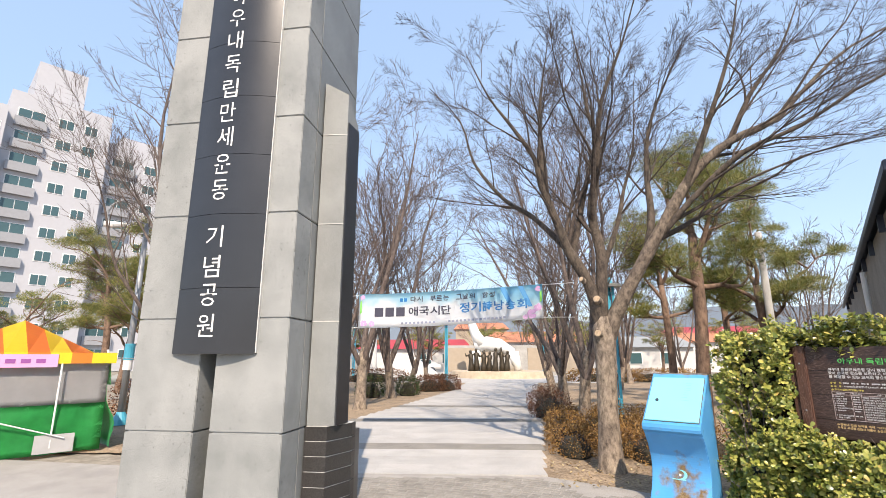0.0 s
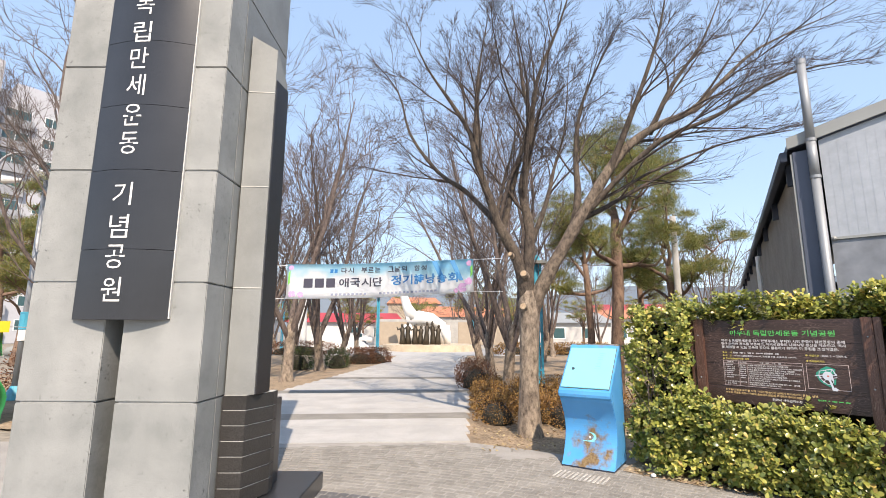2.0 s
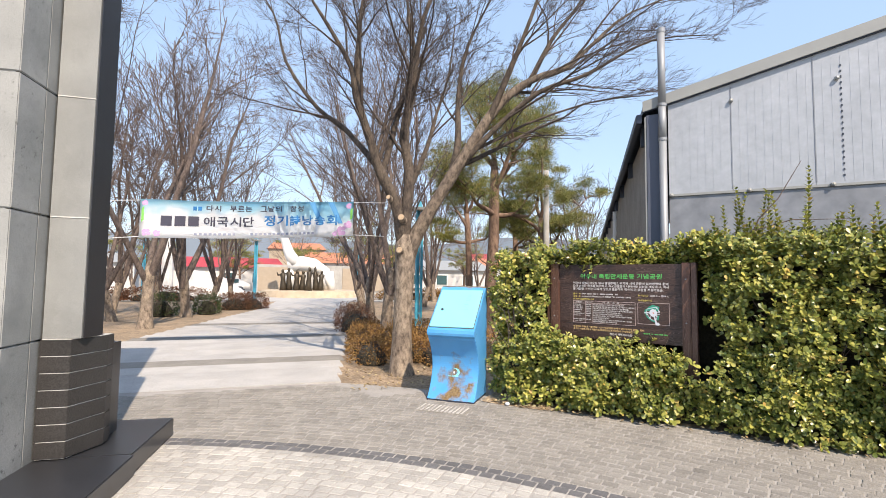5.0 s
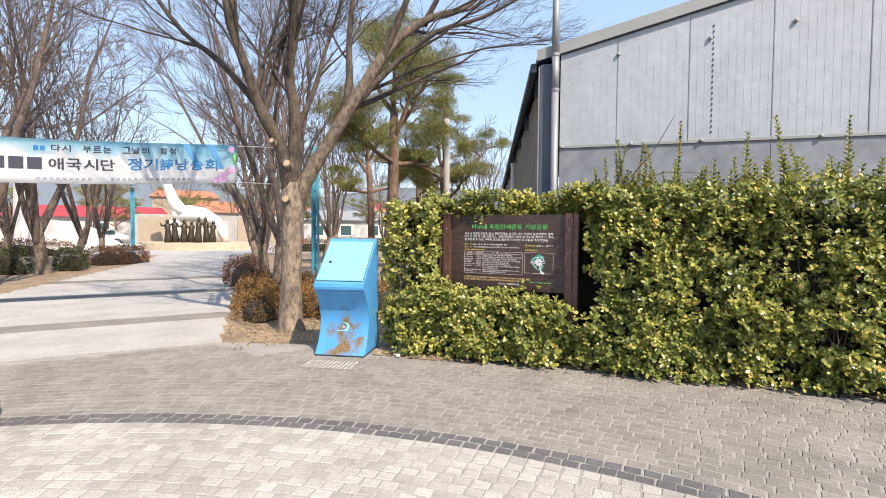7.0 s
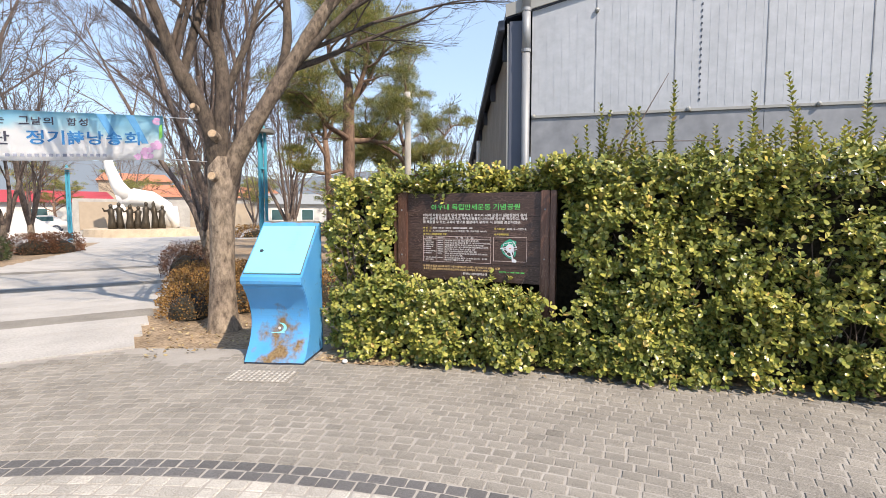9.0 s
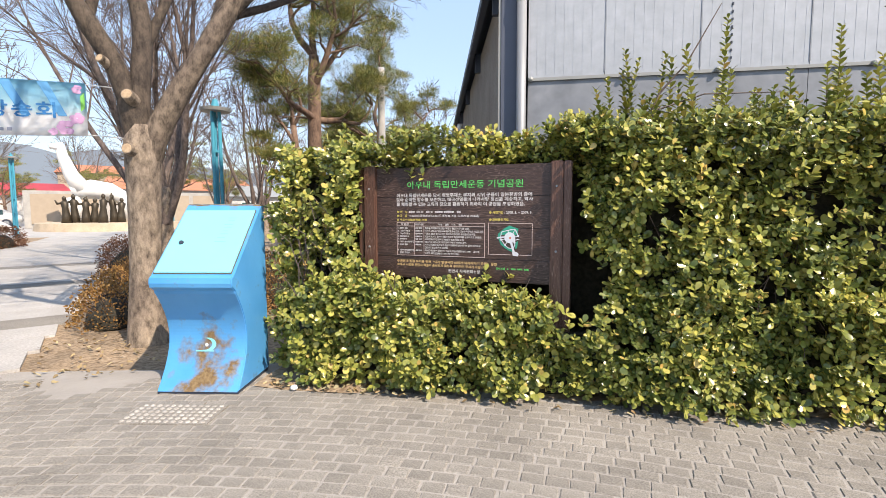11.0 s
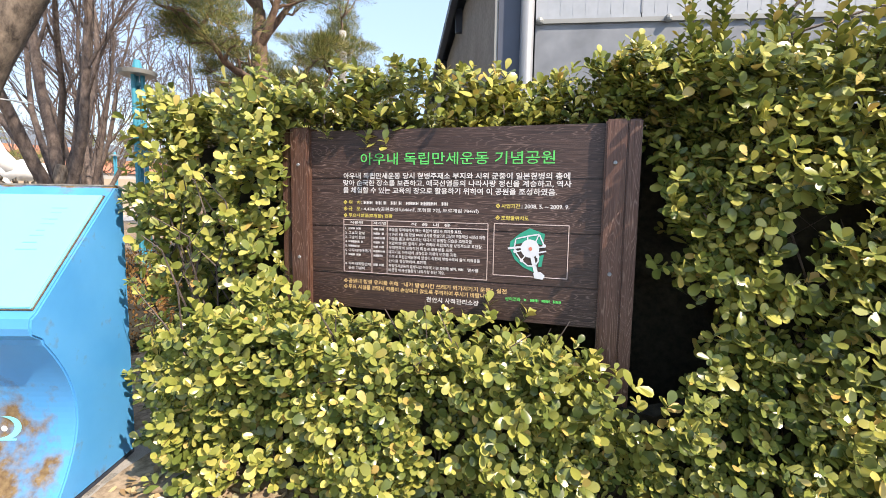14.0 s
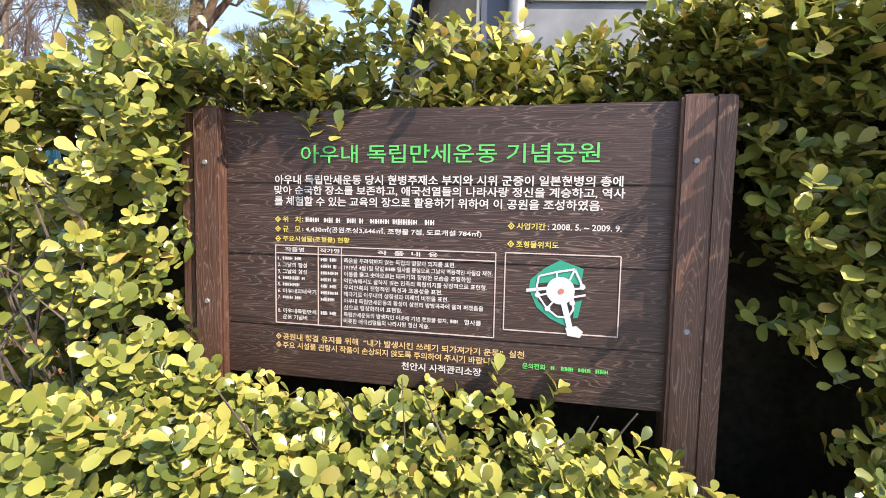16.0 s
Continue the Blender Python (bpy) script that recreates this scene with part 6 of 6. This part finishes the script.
# ---- market tent ----
def tent():
    te = empty("market_tent", frame_of((-8.05, 7.35), (0.66, 0.75)))
    tagged(te, "small market tent with orange and yellow canopy and green tarpaulin walls", "tent")
    L, D = 2.45, 2.4
    for x in (0.05, L - 0.05):
        for y in (0.05, D):
            part("pole", rod([(x, y, 0), (x, y, 1.75)], 0.02, 8), WHITE, te)
    # stripes of the hipped canopy, rising to the middle
    n = 8
    for i in range(n):
        x0, x1 = L * i / n - 0.08 * (i == 0), L * (i + 1) / n + 0.08 * (i == n - 1)
        def rise(x):
            return 1.68 + 0.62 * (1 - abs(x / L - 0.5) * 2)
        bm = bmesh.new()
        q = [(x0, -0.08, 1.68), (x1, -0.08, 1.68), (x1, D / 2, rise(x1)), (x0, D / 2, rise(x0))]
        r = [(x0, D + 0.08, 1.68), (x1, D + 0.08, 1.68)]
        v = [bm.verts.new(p) for p in q] + [bm.verts.new(p) for p in r]
        bm.faces.new(v[:4])
        bm.faces.new((v[3], v[2], v[5], v[4]))
        bmesh.ops.solidify(bm, geom=bm.faces[:], thickness=0.006)
        part("canopy_stripe", bm, (TENT_ORANGE, TENT_YELLOW)[i % 2], te)
        part("valance", box(x0, x1, -0.09, -0.08, 1.50, 1.69), (TENT_ORANGE, TENT_YELLOW)[i % 2], te)
        part("valance", box(L + 0.08, L + 0.09, D * i / n, D * (i + 1) / n, 1.50, 1.69), (TENT_ORANGE, TENT_YELLOW)[i % 2], te)
    def cloth(name, x0, x1, y0, y1, z0, z1, mtl, label, amp, seed):
        bm = bmesh.new()
        n1, n2 = 16, 8
        g = []
        for i in range(n1 + 1):
            row = []
            for j in range(n2 + 1):
                x, y, z = x0 + (x1 - x0) * i / n1, y0 + (y1 - y0) * i / n1, z0 + (z1 - z0) * j / n2
                o = amp * wob(x * 2, y * 2 + seed, z * 1.5, 1.3) + amp * 1.2 * (1 - j / n2)
                row.append(bm.verts.new((x + (o if x0 == x1 else 0), y - (o if y0 == y1 else 0), z)))
            g.append(row)
        for i in range(n1):
            for j in range(n2):
                bm.faces.new((g[i][j], g[i + 1][j], g[i + 1][j + 1], g[i][j + 1]))
        bmesh.ops.solidify(bm, geom=bm.faces[:], thickness=0.004)
        part(name, bm, mtl, te, label, True)
    cloth("side_sheet", 0, L, 0, 0, 0.0, 0.80, TENT_GREEN, "green tarpaulin skirt", 0.10, 1)
    cloth("side_sheet", 0.3, L, 0.02, 0.02, 0.80, 1.52, CLEARFILM, "cloudy clear vinyl sheet", 0.03, 2)
    cloth("side_sheet", 0.0, 0.9, 0.0, 0.0, 0.55, 0.95, TENT_ORANGE, "orange cloth", 0.03, 4)
    cloth("side_sheet", L, L, 0, D, 0.0, 1.10, TENT_GREEN, "green tarpaulin side", 0.16, 3)
    cloth("side_sheet", L, L, 0, D, 1.10, 1.52, TENT_GREEN, "green tarpaulin side", 0.05, 5)
    part("notice", box(0.2, 1.65, -0.105, -0.095, 1.44, 1.66), PINK, te, "pink notice strip")
    for i in range(6):
        part("bar", box(0.35 + 0.2 * i, 0.48 + 0.2 * i, -0.108, -0.106, 1.51, 1.58), painted("violet ink", (0.35, 0.10, 0.35), 0.7) if i == 0 else bpy.data.materials["violet ink"], te)
    part("patch", box(1.5, 2.05, -0.14, -0.13, 0.02, 0.32), CLEARFILM, te, "pale sheet at the skirt")
    part("strut", rod([(0.5, -0.14, 0.75), (1.9, -0.16, 0.25)], 0.012, 6), WHITE, te)
    part("strut", rod([(1.72, -0.13, 0.1), (1.72, -0.10, 1.5)], 0.015, 6), WHITE, te)
    part("guy_rope", rod([(L, 0, 1.6), (L + 2.2, 3.2, 1.55)], 0.008, 6), WHITE, te)


tent()


# ---- statue and far buildings ----
def white_statue():
    """Tall white animal-like monument on a round plinth; one plain mesh."""
    bm = bmesh.new()
    rod([(1.2, 43, 0.5), (1.0, 43, 2.2)], [0.28, 0.45], 10, bm)
    rod([(4.2, 43, 0.5), (3.9, 43, 2.2)], [0.34, 0.5], 10, bm)
    rod([(4.6, 42.6, 0.5), (4.2, 42.8, 2.0)], [0.3, 0.5], 10, bm)
    rod([(0.9, 43, 2.5), (2.0, 43, 2.75), (3.0, 43, 2.6), (4.2, 43, 2.0)], [0.45, 0.66, 0.62, 0.4], 12, bm)
    rod([(1.5, 43, 2.7), (0.95, 43, 3.7), (0.55, 43, 4.9), (0.45, 43, 5.6)], [0.6, 0.42, 0.32, 0.26], 12, bm)
    rod([(0.6, 43, 5.5), (-0.1, 42.9, 5.5)], [0.32, 0.16], 10, bm)
    tagged(part("statue", bm, STATUE_WHITE, smooth=True), "tall white long-necked monument on a round plinth", "statue")


def bronze_group():
    rng = random.Random(6)
    for i in range(7):
        x, y = 0.5 + i * 0.52 + rng.uniform(-0.15, 0.15), 41.4 + rng.uniform(-0.6, 0.6)
        bm = bmesh.new()
        h = rng.uniform(1.45, 2.0)
        k, ln = h / 1.75, rng.uniform(-0.12, 0.12)
        rod([(x, y, 0.48), (x + ln * 0.2, y, 0.5 + 0.45 * k), (x + ln * 0.5, y, 0.5 + 0.95 * k), (x + ln, y, 0.5 + 1.35 * k), (x + ln, y, 0.5 + 1.5 * k)], [0.30, 0.24, 0.17, 0.23, 0.08], 9, bm)
        rod([(x + ln, y, 0.5 + 1.46 * k), (x + ln, y, 0.5 + 1.56 * k), (x + ln, y, 0.5 + 1.68 * k), (x + ln, y, 0.5 + 1.76 * k)], [0.07, 0.12, 0.115, 0.04], 8, bm)
        sd = rng.choice((-1, 1))
        rod([(x + ln + 0.18 * sd, y, 0.5 + 1.3 * k), (x + ln + 0.36 * sd, y - 0.12, 0.5 + 1.25 * k), (x + ln + 0.45 * sd, y - 0.2, 0.5 + rng.uniform(1.4, 2.0) * k)], [0.08, 0.07, 0.04], 6, bm)
        tagged(part("statue", bm, BRONZE, smooth=True), "dark bronze monument shape on the plinth", "statue", "bronze statues")


white_statue()
bronze_group()
bm = bmesh.new()
bmesh.ops.create_cone(bm, cap_ends=True, segments=40, radius1=4.3, radius2=4.2, depth=0.5)
tagged(part("plinth", moved(bm, 3.1, 42.5, 0.25), SANDSTONE), "round pale tan stone plinth under the monument", "plinth")
rel = tagged(empty("relief_wall", pose(2.6, 47.5, 0)), "pale wall with tan stone relief panels behind the monument", "wall")
part("wall", box(-4.6, 9, 0, 0.5, 0, 2.75, 0.02), CONCRETE, rel)
for x0, x1 in ((-4.2, -0.2), (3.4, 6.0), (6.3, 8.7)):
    part("relief_panel", box(x0, x1, -0.08, 0.0, 0.3, 2.5, 0.02), TANWALL, rel)


def low_house(name, x, y, w, d, h, roof, wall, label, rz=0.0, pitch=1.2):
    ho = tagged(empty(name, pose(x, y, 0, 0, 0, rz)), label, "house")
    part("wall", box(0, w, 0, d, 0, h), wall, ho)
    bm = bmesh.new()
    v = [bm.verts.new(p) for p in ((-0.4, -0.4, h), (w + 0.4, -0.4, h), (w + 0.4, d + 0.4, h), (-0.4, d + 0.4, h), (0.6, d / 2, h + pitch), (w - 0.6, d / 2, h + pitch))]
    for f in ((0, 1, 5, 4), (1, 2, 5), (2, 3, 4, 5), (3, 0, 4), (3, 2, 1, 0)):
        bm.faces.new([v[i] for i in f])
    part("roof", bm, roof, ho)
    for i in range(max(2, int(w / 3))):
        x0 = 0.8 + i * (w - 1.0) / max(2, int(w / 3))
        win = part("window", box(x0, x0 + 1.3, -0.06, 0.02, 0.9, 2.1), WHITE, ho)
        part("pane", box(x0 + 0.08, x0 + 1.22, -0.08, -0.055, 0.98, 2.02), GLASS, win)


low_house("red_roofed_house", -12.5, 57, 13, 7, 2.6, REDROOF, WHITEWALL, "low white house with a bright red roof")
low_house("orange_roofed_house", 3.0, 66, 16, 8, 3.6, ORANGEROOF, WHITEWALL, "white house with an orange tiled roof", 0, 1.6)
low_house("white_house", 13.0, 52, 10, 6, 2.6, STEEL_TRIM, WHITEWALL, "low white house with a grey roof", -8)
low_house("white_house", 22.0, 56, 12, 7, 3.2, ORANGEROOF, WHITEWALL, "low white house with an orange roof", -12)
low_house("brick_house", -2.0, 95, 10, 8, 7.0, ORANGEROOF, TANWALL, "far tan two-storey house", 0, 1.5)
low_house("white_house", -26, 60, 11, 7, 3.0, STEEL_TRIM, WHITEWALL, "low white house with a grey roof", 10)
low_house("white_house", 30, 75, 16, 8, 5.0, REDROOF, WHITEWALL, "white house with a red roof", -15)


def white_hut():
    hu = tagged(empty("white_shelter", pose(-7.5, 42.5, 0)), "white angular shelter among the trees", "shelter")
    bm = bmesh.new()
    v = [bm.verts.new(p) for p in ((0, 0, 0), (5.5, 0, 0), (5.5, 2, 0), (0, 2, 0), (1.0, 0, 2.1), (3.2, 0, 1.6), (3.2, 2, 1.6), (1.0, 2, 2.1))]
    for f in ((0, 1, 5, 4), (1, 2, 6, 5), (2, 3, 7, 6), (3, 0, 4, 7), (4, 5, 6, 7), (3, 2, 1, 0)):
        bm.faces.new([v[i] for i in f])
    part("body", bm, WHITEWALL, hu)
    part("column", rod([(-0.6, 0.5, 0), (-0.6, 0.5, 4.8)], [0.5, 0.35], 12), WHITEWALL, hu)


white_hut()


def parked_car(x, y, rz, paint, label):
    ca = tagged(empty("car", pose(x, y, 0, 0, 0, rz)), label, "car")
    prof = [(0, 0.35), (0.05, 0.75), (0.9, 0.92), (1.55, 1.42), (3.1, 1.45), (3.9, 0.98), (4.3, 0.9), (4.35, 0.35)]
    bm = bmesh.new()
    a = [bm.verts.new((px, 0, pz)) for px, pz in prof]
    b = [bm.verts.new((px, 1.75, pz)) for px, pz in prof]
    bm.faces.new(a)
    bm.faces.new(b[::-1])
    for i in range(8):
        bm.faces.new((a[i], b[i], b[(i + 1) % 8], a[(i + 1) % 8]))
    bmesh.ops.recalc_face_normals(bm, faces=bm.faces[:])
    bmesh.ops.bevel(bm, geom=bm.edges[:], offset=0.07, segments=2, affect="EDGES")
    part("body", bm, paint, ca, "", True)
    part("side_window", box(1.35, 3.3, -0.012, 0.01, 0.98, 1.34, 0.01), GLASS, ca)
    for px in (0.8, 3.45):
        for py in (0.02, 1.73):
            w = part("wheel", rod([(px, py - 0.09, 0.32), (px, py + 0.09, 0.32)], 0.32, 18), STEEL_DARK, ca)
            part("rim", rod([(px, py - 0.10, 0.32), (px, py + 0.10, 0.32)], 0.19, 12), ZINC, w)


parked_car(-6.9, 52, 0, WHITEWALL, "small white parked car before the red roofed house")
parked_car(-14.8, 22.5, 20, STEEL_DARK, "dark blue parked car behind the lamp post")
parked_car(-17.5, 24.0, 20, STEEL_TRIM, "grey parked car behind the lamp post")


def tower():
    """White apartment block: stepped tops, balcony bays and windows floor by floor."""
    to = empty("apartment_building", pose(-51, 47, 0, 0, 0, 50))
    tagged(to, "white high-rise apartment block with grey balcony bays", "apartment building")
    fl = 2.75
    wings = ((-9.0, 0.0, 14.0, 10), (0.0, 10.0, 14.0, 11), (10.0, 20.0, 12.0, 10), (20.0, 34.0, 14.0, 10))
    for k, (x0, x1, d, n) in enumerate(wings):
        off = (0.0, 1.5, 3.0, 1.5)[k]
        wl = part("wall", box(x0, x1 - 0.05, off, off + d, 0, n * fl + 2.0), TOWERWALL, to)
        part("parapet", box(x0 + 2.0, x1 - 3.0, off + 2, off + d - 2, n * fl + 2.0, n * fl + (7.5 if k in (1, 3) else 4.0)), TOWERWALL, to)
        for f in range(n):
            z = f * fl + 1.0
            part("balcony", box(x0 + 0.6, x0 + 3.6, off - 0.5, off + 0.01, z - 0.55, z + 0.5), TOWERGREY, to)
            for wx, ww in ((x0 + 0.8, 2.6), (x0 + 4.6, 1.6), (x0 + 7.2, 1.4)):
                if wx + ww < x1 - 0.3:
                    win = part("window", box(wx, wx + ww, off - 0.04, off + 0.02, z + 0.45, z + 1.75), WHITE, to)
                    part("pane", box(wx + 0.1, wx + ww / 2 - 0.04, off - 0.08, off - 0.03, z + 0.55, z + 1.65), GLASS, win)
                    part("pane", box(wx + ww / 2 + 0.04, wx + ww - 0.1, off - 0.08, off - 0.03, z + 0.55, z + 1.65), GLASS, win)


tower()


def hills():
    bm = bmesh.new()
    n = 90
    lo, hi = [], []
    for i in range(n + 1):
        a = math.radians(-70 + 200 * i / n)
        x, y = 900 * math.sin(a - radians(10)), 900 * math.cos(a - radians(10))
        h = 78 + 35 * noise.noise((i * 0.13, 2, 0)) + 14 * noise.noise((i * 0.5, 5, 0))
        lo.append(bm.verts.new((x, y, -2)))
        hi.append(bm.verts.new((x, y, h)))
    for i in range(n):
        bm.faces.new((lo[i], hi[i], hi[i + 1], lo[i + 1]))
    tagged(part("backdrop", bm, HILL), "low hazy blue-grey hills", "hills", kind="structure")


hills()


# ---- small things by the stand ----
def foot_soil():
    bm = bmesh.new()
    n = 26
    rows = []
    for i in range(n + 1):
        s = -0.15 + 6.9 * i / n
        front = -0.02 + 0.24 * min(1, max(0, (s - 0.55) / 0.5)) + 0.05 * noise.noise((s * 2.1, 4, 0))
        rows.append([bm.verts.new(HEDGE @ Vector((s, front + 1.1 * j / 6, 0.006 + 0.02 * (j > 0) + 0.012 * noise.noise((s * 3, j, 1))))) for j in range(7)])
    for a, b in zip(rows, rows[1:]):
        for j in range(6):
            bm.faces.new((a[j], b[j], b[j + 1], a[j + 1]))
    tagged(part("soil_bed_3", bm, SOIL, smooth=True), "strip of dry soil under the hedge", "soil", kind="structure")


foot_soil()

def tactile():
    tp = empty("tactile_plate", frame_of((2.02, 5.69), (0.788, -0.616)))
    tagged(tp, "steel plate with rows of raised round studs set in the pavement", "tactile plate")
    part("plate", box(0.0, 0.60, -0.02, 0.29, -0.005, 0.008, 0.002), SETT, tp)
    for i in range(12):
        for j in range(6):
            bm = bmesh.new()
            bmesh.ops.create_cone(bm, cap_ends=True, segments=10, radius1=0.0175, radius2=0.012, depth=0.006)
            part("stud", moved(bm, 0.035 + i * 0.048, 0.008 + j * 0.049, 0.011), SETT_LIGHT, tp)


tactile()


def litter(name, label, category, x, y, pts, r, material, group=""):
    ob = tagged(part(name, rod([(x + a, y + b, c + r) for a, b, c in pts], r, 7), material), label, category, group)
    return ob


litter("twig", "pale bent twig lying on the pavement", "twig", 3.2, 5.5, ((0, 0, 0), (0.15, -0.03, 0.0), (0.3, 0.02, 0.0), (0.36, 0.1, 0.03)), 0.006, CUTWOOD)
for x, y, sc in ((3.13, 5.56, 0.03), (3.48, 5.62, 0.026)):
    bm = bmesh.new()
    bmesh.ops.create_icosphere(bm, subdivisions=2, radius=sc)
    for v in bm.verts:
        v.co = Vector((v.co.x + x, v.co.y + y, (v.co.z * 0.7 + sc * 0.7)))
    tagged(part("pebble", bm, STATUE_WHITE, smooth=True), "small white pebble at the hedge foot", "pebble", "pebbles")
fallen = Leaves(77)
for _ in range(260):
    s, w = fallen.rng.uniform(-0.1, 5.0), fallen.rng.normal(0.06, 0.06)
    if fallen.rng.rand() < 0.65:
        s, w = fallen.rng.uniform(-0.05, 0.95), fallen.rng.uniform(-0.02, 0.3)
    p = HEDGE @ Vector((s, w, 0.008 + fallen.rng.uniform(0, 0.02)))
    a = fallen.rng.uniform(0, 6.28)
    fallen.blade(np.array(p), np.array((math.cos(a), math.sin(a), 0.15)), np.array((0, 0, 1.0)) + fallen.rng.normal(0, 0.3, 3), 0.045, 0.024, 0.2, -0.2)
for _ in range(200):
    x, y = fallen.rng.uniform(1.5, 3.0), fallen.rng.uniform(6.75, 8.3)
    a = fallen.rng.uniform(0, 6.28)
    fallen.blade(np.array((x, y, -0.005 + fallen.rng.uniform(0, 0.02))), np.array((math.cos(a), math.sin(a), 0.15)), np.array((0, 0, 1.0)) + fallen.rng.normal(0, 0.3, 3), 0.05, 0.025, 0.2, -0.2)
tagged(link("fallen_leaves", fallen.mesh("fallen_leaves"), DRYLEAF), "dry fallen leaves along the hedge and on the soil", "leaves", kind="stuff")

# ---- paving, piece by piece ----
lay_slabs()
lay_setts()
